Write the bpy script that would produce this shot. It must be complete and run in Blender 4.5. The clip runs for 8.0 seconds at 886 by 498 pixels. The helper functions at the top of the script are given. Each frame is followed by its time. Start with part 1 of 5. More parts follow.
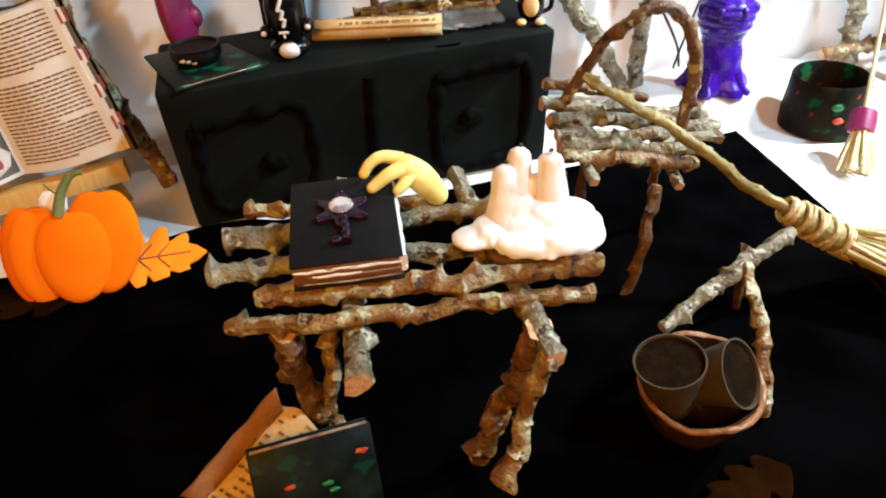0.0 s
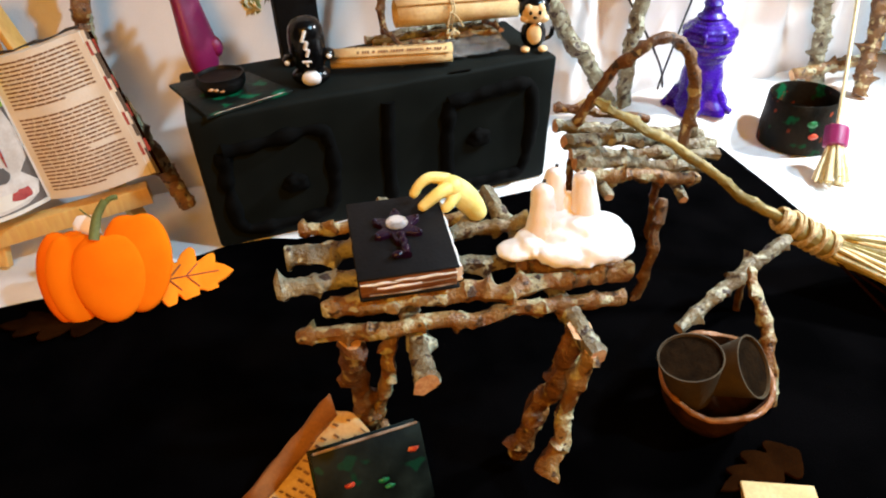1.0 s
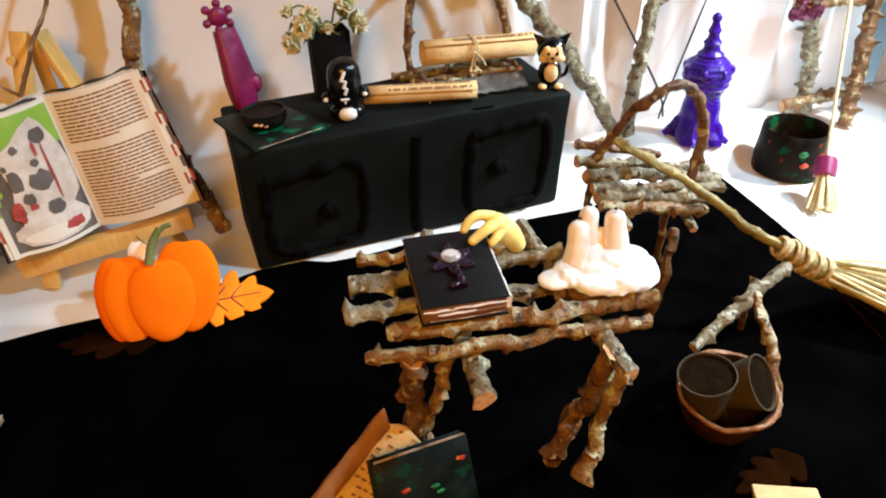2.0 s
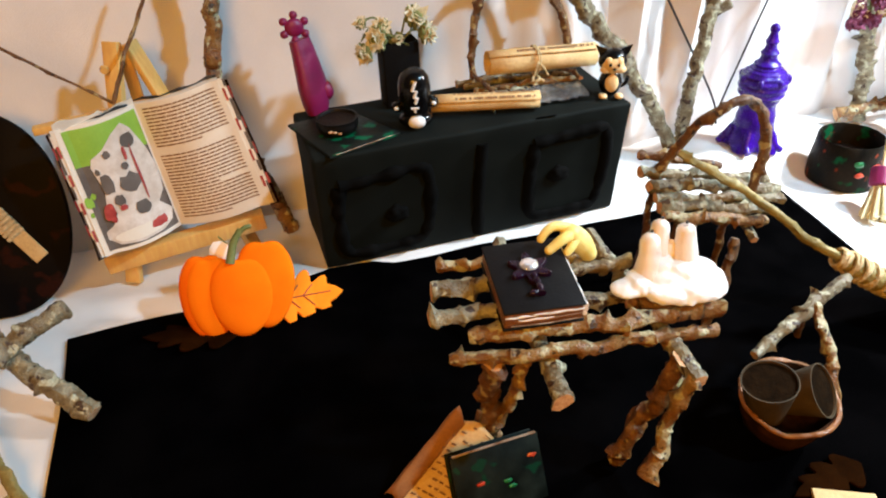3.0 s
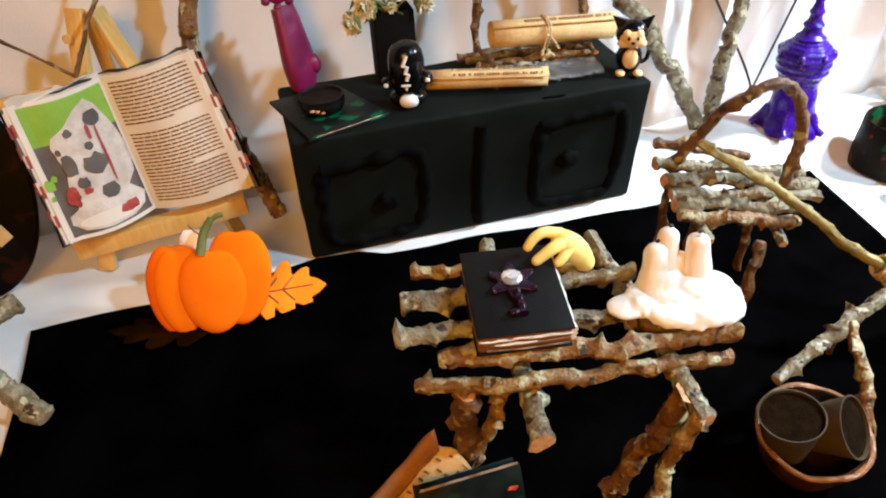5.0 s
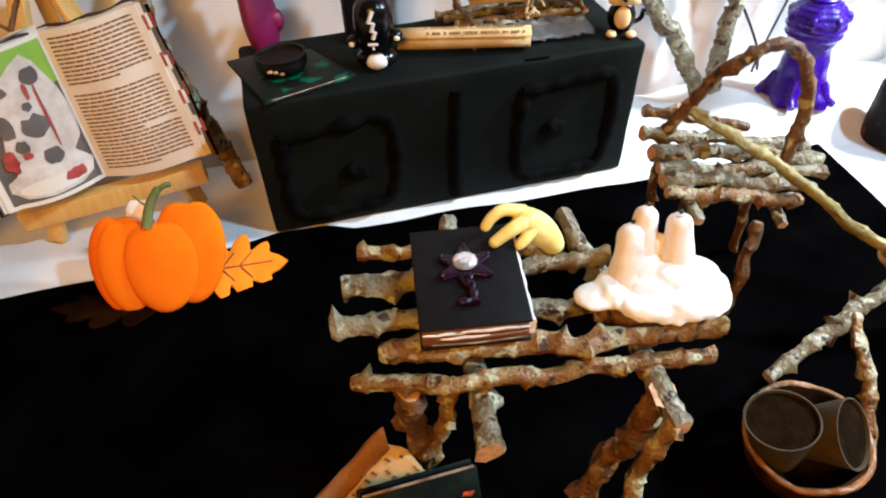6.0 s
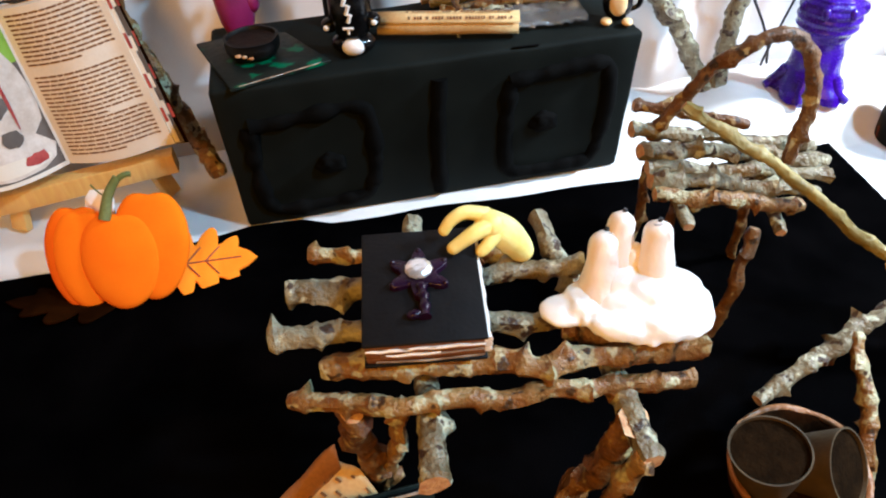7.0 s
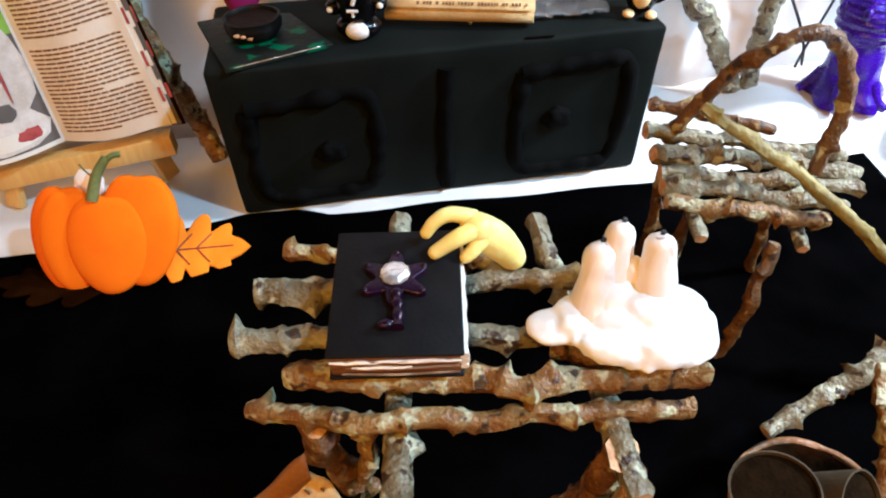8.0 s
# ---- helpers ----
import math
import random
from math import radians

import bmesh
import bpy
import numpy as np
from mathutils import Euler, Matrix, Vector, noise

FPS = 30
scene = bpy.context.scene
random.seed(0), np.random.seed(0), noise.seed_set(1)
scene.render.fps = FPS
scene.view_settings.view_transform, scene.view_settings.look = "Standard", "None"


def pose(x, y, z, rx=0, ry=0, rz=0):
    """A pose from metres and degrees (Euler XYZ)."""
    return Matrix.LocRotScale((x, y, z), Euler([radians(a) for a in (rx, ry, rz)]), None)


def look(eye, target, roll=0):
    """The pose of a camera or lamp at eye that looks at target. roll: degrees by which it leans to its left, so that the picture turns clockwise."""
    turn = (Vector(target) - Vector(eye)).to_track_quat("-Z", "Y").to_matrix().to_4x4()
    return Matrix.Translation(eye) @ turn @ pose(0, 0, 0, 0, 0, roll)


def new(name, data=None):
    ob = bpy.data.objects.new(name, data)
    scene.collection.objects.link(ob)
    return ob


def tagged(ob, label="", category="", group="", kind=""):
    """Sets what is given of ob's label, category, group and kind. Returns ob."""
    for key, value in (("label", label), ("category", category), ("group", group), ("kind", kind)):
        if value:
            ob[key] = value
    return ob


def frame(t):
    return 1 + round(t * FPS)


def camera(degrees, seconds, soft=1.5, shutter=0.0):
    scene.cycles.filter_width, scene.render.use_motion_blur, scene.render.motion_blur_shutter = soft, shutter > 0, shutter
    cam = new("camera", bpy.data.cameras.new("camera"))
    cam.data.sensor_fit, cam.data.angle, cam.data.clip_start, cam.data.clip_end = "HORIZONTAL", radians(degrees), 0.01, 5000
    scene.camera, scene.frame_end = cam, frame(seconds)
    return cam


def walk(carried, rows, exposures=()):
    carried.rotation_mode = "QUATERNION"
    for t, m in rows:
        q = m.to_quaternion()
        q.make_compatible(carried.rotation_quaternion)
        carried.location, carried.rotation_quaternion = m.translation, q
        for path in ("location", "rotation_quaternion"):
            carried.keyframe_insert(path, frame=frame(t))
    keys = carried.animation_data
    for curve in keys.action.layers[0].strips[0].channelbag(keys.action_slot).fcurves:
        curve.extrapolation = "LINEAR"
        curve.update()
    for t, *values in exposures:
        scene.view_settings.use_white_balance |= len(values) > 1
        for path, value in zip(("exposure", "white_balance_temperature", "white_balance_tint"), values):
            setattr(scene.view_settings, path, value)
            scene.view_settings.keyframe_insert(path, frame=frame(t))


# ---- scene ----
cam = camera(63.66, 8.0, soft=2.05)
PATH = [
    (0.0, 0.1074, -0.3250, 0.2007, 53.73, 3.17, -16.71),
    (0.5, 0.0972, -0.3350, 0.2059, 54.20, 3.37, -19.22),
    (1.0, 0.0779, -0.3338, 0.2131, 54.91, 2.54, -19.83),
    (2.5, 0.0384, -0.3470, 0.2465, 55.64, 1.62, -21.25),
    (3.0, 0.0291, -0.3465, 0.2506, 55.14, 2.14, -18.55),
    (3.5, 0.0300, -0.3427, 0.2501, 53.89, 2.55, -17.18),
    (4.0, 0.0380, -0.3379, 0.2528, 54.19, 3.10, -16.45),
    (4.5, 0.0496, -0.3278, 0.2486, 53.63, 2.92, -16.12),
    (6.0, 0.0842, -0.2982, 0.2244, 50.15, 2.61, -14.57),
    (6.5, 0.0982, -0.2918, 0.2189, 49.66, 2.65, -13.90),
    (7.0, 0.1038, -0.2845, 0.2144, 49.37, 2.36, -12.92),
    (7.5, 0.1120, -0.2784, 0.2116, 49.24, 2.03, -11.95),
    (8.0, 0.1171, -0.2729, 0.2064, 48.74, 1.66, -9.60),
]
walk(cam, [(t, pose(*p)) for t, *p in PATH], [(0.0, 0.0, 6500, 10), (4.5, 0.0, 6450, 10), (6.0, 0.0, 6100, 10), (7.0, 0.0, 5900, 10), (8.0, 0.0, 5850, 10)])

# ---- light ----
world = bpy.data.worlds.new("world")
scene.world = world
world.use_nodes = True
world.node_tree.nodes["Background"].inputs[0].default_value = (1.0, 0.75, 0.5, 1)
world.node_tree.nodes["Background"].inputs[1].default_value = 0.015


def area(name, eye, target, size, watts, colour):
    lamp = bpy.data.lights.new(name, "AREA")
    lamp.shape, lamp.size, lamp.energy, lamp.color = "DISK", size, watts, colour
    ob = new(name, lamp)
    ob.matrix_world = look(eye, target)
    return ob


desk = bpy.data.lights.new("desk_lamp_light", "SPOT")
desk.energy, desk.color, desk.spot_size, desk.spot_blend, desk.shadow_soft_size = 30.0, (0.95, 0.98, 1.0), radians(68), 1.0, 0.03
new("desk_lamp_light", desk).matrix_world = look((0.66, -0.13, 0.40), (0.36, -0.10, 0))
area("window_light", (0.68, -0.56, 0.80), (0.10, 0.02, 0.05), 0.06, 9.3, (0.46, 0.77, 1.0))
area("room_lamp_light", (-0.14, -0.72, 0.52), (0.06, 0.00, 0.04), 0.30, 5.2, (1.0, 0.43, 0.05))


# ---- materials ----
def rgba(c):
    return (c[0], c[1], c[2], 1)


def surf(name, c1, c2, scale=150, rough=0.6, bump=0.2, fine=900, metal=0.0, spots=None, trans=0.0, coat=0.0, sheen=0.0, sss=0.0, stretch=(1, 1, 1), lo=0.35, hi=0.65, fineamt=0.3, spec=0.5):
    m = bpy.data.materials.new(name)
    m.use_nodes = True
    n, l = m.node_tree.nodes, m.node_tree.links
    b = n["Principled BSDF"]
    tc, mp = n.new("ShaderNodeTexCoord"), n.new("ShaderNodeMapping")
    mp.inputs["Scale"].default_value = stretch
    info = n.new("ShaderNodeObjectInfo")
    shift = n.new("ShaderNodeVectorMath")
    shift.operation = "ADD"
    l.new(tc.outputs["Object"], shift.inputs[0])
    l.new(info.outputs["Random"], shift.inputs[1])
    l.new(shift.outputs[0], mp.inputs[0])
    big, small = n.new("ShaderNodeTexNoise"), n.new("ShaderNodeTexNoise")
    big.inputs["Scale"].default_value, big.inputs["Detail"].default_value = scale, 4
    small.inputs["Scale"].default_value, small.inputs["Detail"].default_value = fine, 3
    l.new(mp.outputs[0], big.inputs["Vector"])
    l.new(mp.outputs[0], small.inputs["Vector"])
    ramp = n.new("ShaderNodeValToRGB")
    ramp.color_ramp.elements[0].position, ramp.color_ramp.elements[0].color = lo, rgba(c1)
    ramp.color_ramp.elements[1].position, ramp.color_ramp.elements[1].color = hi, rgba(c2)
    l.new(big.outputs["Fac"], ramp.inputs[0])
    out = ramp.outputs[0]
    if spots:
        for k, (c, at) in enumerate(spots):
            sn, sr, mix = n.new("ShaderNodeTexNoise"), n.new("ShaderNodeValToRGB"), n.new("ShaderNodeMixRGB")
            sn.inputs["Scale"].default_value, sn.inputs["Detail"].default_value = scale * (1.3 + 0.5 * k), 2
            off = n.new("ShaderNodeVectorMath")
            off.operation = "ADD"
            off.inputs[1].default_value = (3.1 * k + 1, 1.7, 0.4)
            l.new(mp.outputs[0], off.inputs[0])
            l.new(off.outputs[0], sn.inputs["Vector"])
            sr.color_ramp.elements[0].position, sr.color_ramp.elements[1].position = at, at + 0.05
            l.new(sn.outputs["Fac"], sr.inputs[0])
            l.new(sr.outputs[0], mix.inputs[0])
            l.new(out, mix.inputs[1])
            mix.inputs[2].default_value = rgba(c)
            out = mix.outputs[0]
    mul = n.new("ShaderNodeMixRGB")
    mul.blend_type, mul.inputs[0].default_value = "OVERLAY", fineamt
    l.new(out, mul.inputs[1])
    l.new(small.outputs["Fac"], mul.inputs[2])
    l.new(mul.outputs[0], b.inputs["Base Color"])
    b.inputs["Metallic"].default_value = metal
    rr = n.new("ShaderNodeMapRange")
    rr.inputs["To Min"].default_value, rr.inputs["To Max"].default_value = max(rough - 0.12, 0.02), min(rough + 0.12, 1)
    l.new(small.outputs["Fac"], rr.inputs["Value"])
    l.new(rr.outputs[0], b.inputs["Roughness"])
    if bump:
        bp, add = n.new("ShaderNodeBump"), n.new("ShaderNodeMath")
        add.operation = "ADD"
        l.new(big.outputs["Fac"], add.inputs[0])
        l.new(small.outputs["Fac"], add.inputs[1])
        bp.inputs["Strength"].default_value, bp.inputs["Distance"].default_value = bump, 0.001
        l.new(add.outputs[0], bp.inputs["Height"])
        l.new(bp.outputs[0], b.inputs["Normal"])
    b.inputs["Transmission Weight"].default_value = trans
    b.inputs["Specular IOR Level"].default_value = spec
    b.inputs["Coat Weight"].default_value = coat
    b.inputs["Sheen Weight"].default_value = sheen
    if sss:
        b.inputs["Subsurface Weight"].default_value = sss
        b.inputs["Subsurface Radius"].default_value = (0.004, 0.0037, 0.0035)
    return m


WHITE_CLOTH = surf("white_cloth", (0.74, 0.74, 0.74), (0.84, 0.83, 0.82), 25, 0.85, 0.15, 1500, fineamt=0.12)
SHEET = surf("white_sheet", (0.72, 0.71, 0.72), (0.82, 0.80, 0.79), 18, 0.9, 0.15, 1200, fineamt=0.12)
BLACK_CLOTH = surf("black_felt", (0.0002, 0.0002, 0.0003), (0.0011, 0.0010, 0.0012), 30, 0.95, 0.4, 1800, spec=0.006)
FOAM = surf("black_foam_sheet", (0.0036, 0.0056, 0.0051), (0.0058, 0.0084, 0.0077), 45, 0.75, 0.12, 1400, spec=0.10)
FOAM_TRIM = surf("black_puffy_paint", (0.0012, 0.0014, 0.0014), (0.0028, 0.0030, 0.0030), 90, 0.85, 0.2, 700, spec=0.05)
BARK = surf("twig_bark", (0.16, 0.060, 0.011), (0.25, 0.150, 0.050), 130, 0.45, 0.9, 800, spots=[((0.38, 0.35, 0.21), 0.54), ((0.045, 0.020, 0.006), 0.60)], fineamt=0.6)
BARK_RED = surf("russet_bark", (0.075, 0.028, 0.005), (0.17, 0.075, 0.016), 130, 0.45, 0.9, 800, spots=[((0.36, 0.28, 0.13), 0.60), ((0.020, 0.008, 0.004), 0.63)], fineamt=0.45)
BARK_GREY = surf("grey_bark", (0.115, 0.080, 0.036), (0.26, 0.245, 0.165), 130, 0.45, 0.9, 800, spots=[((0.40, 0.40, 0.28), 0.59), ((0.040, 0.019, 0.008), 0.60)], fineamt=0.55)
CUT = surf("cut_wood", (0.45, 0.22, 0.10), (0.62, 0.40, 0.22), 400, 0.7, 0.3, 1500)
PINE = surf("light_pine", (0.66, 0.39, 0.10), (0.78, 0.51, 0.17), 60, 0.55, 0.15, 500, stretch=(1, 1, 0.15))
PUMPKIN = surf("orange_foam", (0.93, 0.175, 0.002), (0.96, 0.21, 0.003), 60, 0.85, 0.08, 1200, fineamt=0.08, spec=0.08)
PUMPKIN_DARK = surf("deep_orange_foam", (0.86, 0.135, 0.001), (0.90, 0.16, 0.002), 60, 0.85, 0.08, 1200, fineamt=0.08, spec=0.08)
LEAF_ORANGE = surf("orange_leaf_foam", (0.90, 0.22, 0.010), (0.95, 0.28, 0.016), 60, 0.85, 0.08, 1200, fineamt=0.08, spec=0.08)
LEAF_BROWN = surf("russet_leaf", (0.006, 0.0018, 0.0003), (0.015, 0.0045, 0.0007), 60, 0.95, 0.2, 900, spec=0.01)
VEIN = surf("leaf_vein", (0.22, 0.05, 0.02), (0.30, 0.07, 0.02), 200, 0.7, 0.1)
STEM = surf("green_stem", (0.10, 0.13, 0.03), (0.16, 0.19, 0.06), 150, 0.7, 0.2)
WAX = surf("white_wax", (0.90, 0.90, 0.90), (0.93, 0.93, 0.93), 120, 0.38, 0.15, 500, sss=0.7, fineamt=0.08)
WAX_SKIN = surf("flesh_wax", (0.90, 0.86, 0.81), (0.86, 0.74, 0.65), 110, 0.4, 0.25, 500, sss=0.25, spots=[((0.78, 0.52, 0.42), 0.66)], stretch=(1, 1, 0.35), fineamt=0.1)
WAX_NAIL = surf("grey_wax", (0.30, 0.28, 0.29), (0.56, 0.51, 0.50), 300, 0.35, 0.2)
YELLOW = surf("yellow_rubber", (0.84, 0.70, 0.19), (0.91, 0.79, 0.30), 140, 0.5, 0.2, 600, sss=0.1, fineamt=0.15)
COVER = surf("black_book_cover", (0.0045, 0.0045, 0.0055), (0.0065, 0.0064, 0.0074), 120, 0.6, 0.12, 900, spec=0.13)
PAGES_BROWN = surf("stained_page_edges", (0.10, 0.030, 0.008), (0.26, 0.11, 0.035), 90, 0.3, 0.5, 700, stretch=(0.1, 0.1, 6))
PAGE_GLINT = surf("white_page_and_glint", (0.74, 0.70, 0.66), (0.88, 0.86, 0.84), 300, 0.18, 0.3, fineamt=0.2)
EDGE_STRIP = surf("gloss_edge", (0.20, 0.12, 0.07), (0.42, 0.33, 0.25), 200, 0.12, 0.3)
PLUM = surf("plum_resin", (0.007, 0.0012, 0.009), (0.014, 0.002, 0.017), 150, 0.30, 0.12, spec=0.3)
GEM = surf("clear_gem", (0.86, 0.86, 0.90), (0.97, 0.97, 0.99), 700, 0.10, 0.2, metal=0.75, fineamt=0.1, coat=0.6)
MAGENTA = surf("magenta_plastic", (0.22, 0.008, 0.080), (0.28, 0.012, 0.105), 80, 0.42, 0.15, trans=0.20, fineamt=0.1)
VIOLET = surf("violet_plastic", (0.032, 0.002, 0.27), (0.055, 0.004, 0.40), 90, 0.25, 0.25, trans=0.30, fineamt=0.15, spec=0.35)
BLACK_GLOSS = surf("black_gloss", (0.002, 0.002, 0.0025), (0.004, 0.0038, 0.004), 120, 0.2, 0.1, spec=0.35)
IRON = surf("black_iron", (0.0022, 0.0020, 0.0022), (0.005, 0.0045, 0.0045), 200, 0.5, 0.25, spec=0.2)
BLACK_MATT = surf("matt_black_card", (0.0025, 0.0025, 0.003), (0.005, 0.005, 0.005), 80, 0.8, 0.2, spec=0.1)
FILM = surf("clear_film", (0.80, 0.80, 0.80), (0.92, 0.92, 0.92), 200, 0.14, 0.3, trans=0.92, fineamt=0.05)
WHITE_PAINT = surf("white_paint", (0.76, 0.75, 0.74), (0.84, 0.83, 0.82), 200, 0.4, 0.1)
CREAM = surf("cream_vinyl", (0.80, 0.55, 0.26), (0.86, 0.63, 0.34), 200, 0.35, 0.05, fineamt=0.1)
GREEN_BLACK = surf("green_black_paint", (0.003, 0.005, 0.004), (0.008, 0.012, 0.010), 70, 0.5, 0.2, 500, spec=0.15, spots=[((0.0, 0.085, 0.038), 0.575)])
TIN_PAINT = surf("painted_tin", (0.003, 0.004, 0.003), (0.014, 0.010, 0.006), 60, 0.55, 0.3, 500, spots=[((0.002, 0.06, 0.022), 0.60), ((0.17, 0.025, 0.006), 0.64)], spec=0.07)
COVER_PAINT = surf("speckled_green_cover", (0.003, 0.005, 0.004), (0.010, 0.015, 0.012), 90, 0.45, 0.10, 600, spec=0.10, spots=[((0.003, 0.028, 0.013), 0.66)])
RED_DOT = surf("red_paint", (0.42, 0.035, 0.012), (0.55, 0.07, 0.025), 300, 0.4, 0.1)
GREEN_DOT = surf("green_paint", (0.006, 0.12, 0.035), (0.012, 0.20, 0.06), 300, 0.4, 0.1)
POT_SOIL = surf("dark_brew", (0.007, 0.003, 0.0015), (0.014, 0.006, 0.003), 200, 0.6, 0.5, spec=0.15)
PARCHMENT = surf("parchment", (0.56, 0.37, 0.15), (0.72, 0.52, 0.26), 60, 0.75, 0.15, 700)
KRAFT = surf("kraft_paper", (0.20, 0.075, 0.022), (0.32, 0.14, 0.045), 60, 0.8, 0.2, 800)
PAPER = surf("page_paper", (0.74, 0.68, 0.58), (0.80, 0.75, 0.66), 50, 0.6, 0.1, 900, fineamt=0.12)
INK = surf("brown_ink", (0.16, 0.075, 0.03), (0.25, 0.13, 0.06), 300, 0.7, 0.0)
PRINT_GREEN = surf("print_green", (0.22, 0.42, 0.04), (0.28, 0.50, 0.06), 60, 0.5, 0.0, fineamt=0.1)
PRINT_GREY = surf("print_grey", (0.09, 0.075, 0.065), (0.15, 0.125, 0.11), 60, 0.5, 0.0, fineamt=0.1)
PRINT_CREAM = surf("print_cream", (0.55, 0.47, 0.40), (0.72, 0.66, 0.60), 120, 0.5, 0.0, fineamt=0.15)
PRINT_RED = surf("print_red", (0.30, 0.03, 0.03), (0.45, 0.07, 0.06), 200, 0.5, 0.0)
TWINE = surf("jute_twine", (0.46, 0.34, 0.17), (0.68, 0.54, 0.31), 500, 0.85, 0.6, 1500)
STRAW = surf("straw", (0.62, 0.52, 0.27), (0.78, 0.69, 0.42), 300, 0.7, 0.4, 1200)
BROOM_STICK = surf("olive_twig", (0.18, 0.135, 0.032), (0.32, 0.26, 0.085), 90, 0.6, 0.6, 500)
CARD_BROWN = surf("brown_card_tube", (0.032, 0.019, 0.005), (0.062, 0.038, 0.011), 90, 0.7, 0.2, 900)
CARD_SHADE = surf("card_inside_shade", (0.006, 0.0030, 0.0010), (0.013, 0.0064, 0.0022), 200, 0.95, 0.4, 900, spec=0.03)
# one walnut in two tones: lit rim and shaded shell are in the colour
RIM_LIT = surf("lit_walnut_rim", (0.16, 0.055, 0.014), (0.34, 0.15, 0.055), 160, 0.45, 0.5, 500)
WALNUT_SHADED = surf("shaded_walnut_shell", (0.014, 0.005, 0.0015), (0.045, 0.016, 0.005), 160, 0.7, 0.4, 500, spec=0.05)
DRY_PETAL = surf("dried_petal", (0.55, 0.52, 0.34), (0.84, 0.80, 0.64), 350, 0.8, 0.3)
DRY_GREEN = surf("dried_sepal", (0.09, 0.12, 0.035), (0.24, 0.27, 0.10), 300, 0.8, 0.3)
DRY_PURPLE = surf("dried_purple_petal", (0.10, 0.015, 0.05), (0.24, 0.06, 0.13), 400, 0.8, 0.3)
SLATE = surf("lacquered_board", (0.0015, 0.001, 0.001), (0.004, 0.0025, 0.002), 50, 0.55, 0.1, 600, spots=[((0.016, 0.0035, 0.002), 0.60)], spec=0.06)
PLASTER = surf("room_plaster", (0.46, 0.40, 0.34), (0.54, 0.48, 0.41), 3, 0.9, 0.1, 60, fineamt=0.15)
PLANKS = surf("room_floor_wood", (0.20, 0.11, 0.05), (0.28, 0.16, 0.08), 4, 0.5, 0.1, 50)
CORD = surf("black_cord", (0.012, 0.012, 0.014), (0.03, 0.03, 0.035), 300, 0.6, 0.1)


# ---- helpers for shapes ----
def obj(name, bm, mats, parent=None, smooth=True, label=""):
    me = bpy.data.meshes.new(name)
    bmesh.ops.recalc_face_normals(bm, faces=bm.faces)
    bm.to_mesh(me)
    bm.free()
    for m in mats if isinstance(mats, (list, tuple)) else [mats]:
        me.materials.append(m)
    if smooth:
        me.shade_smooth()
        me.set_sharp_from_angle(angle=radians(50))
    ob = new(name, me)
    ob.parent = parent
    if label:
        ob["label"] = label
    return ob


def part(name, bm, material, parent, label="", smooth=True):
    return obj(name, bm, material, parent, smooth, label)


def thing(name, place, label, category, group="", kind=""):
    ob = new(name)
    ob.empty_display_size = 0.01
    ob.location = place
    bpy.context.view_layer.update()
    return tagged(ob, label, category, group, kind)


def under(root, *obs):
    """Parts built in world places are hung under root without moving."""
    for o in obs:
        o.parent = root
        o.matrix_parent_inverse = Matrix.Translation(root.location).inverted()


def curve_points(pts, step=0.0015):
    pts = [Vector(p) for p in pts]
    ext = [2 * pts[0] - pts[1]] + pts + [2 * pts[-1] - pts[-2]]
    out = []
    for i in range(1, len(ext) - 2):
        p0, p1, p2, p3 = ext[i - 1 : i + 3]
        k = max(2, int((p2 - p1).length / step))
        for j in range(k):
            t = j / k
            out.append(0.5 * (2 * p1 + (p2 - p0) * t + (2 * p0 - 5 * p1 + 4 * p2 - p3) * t * t + (3 * p1 - p0 - 3 * p2 + p3) * t**3))
    return out + [pts[-1]]


def tube(bm, pts, radius, sides=8, caps=True, capmat=0, mat=0, squash=1.0):
    """A tube along pts; radius(i, angle, n) or a number."""
    rings, n = [], len(pts)
    side = None
    for i, p in enumerate(pts):
        d = (pts[min(i + 1, n - 1)] - pts[max(i - 1, 0)]).normalized()
        if side is None:
            side = d.orthogonal().normalized()
        side = (side - d * side.dot(d)).normalized()
        up = d.cross(side)
        ring = []
        for k in range(sides):
            a = 2 * math.pi * k / sides
            r = radius(i, a, n) if callable(radius) else radius
            ring.append(bm.verts.new(p + r * (math.cos(a) * side + squash * math.sin(a) * up)))
        rings.append(ring)
    for r0, r1 in zip(rings, rings[1:]):
        for k in range(sides):
            f = bm.faces.new((r0[k], r0[(k + 1) % sides], r1[(k + 1) % sides], r1[k]))
            f.material_index = mat
    if caps:
        for ring in (rings[0], rings[-1]):
            f = bm.faces.new(ring)
            f.material_index = capmat
    return rings


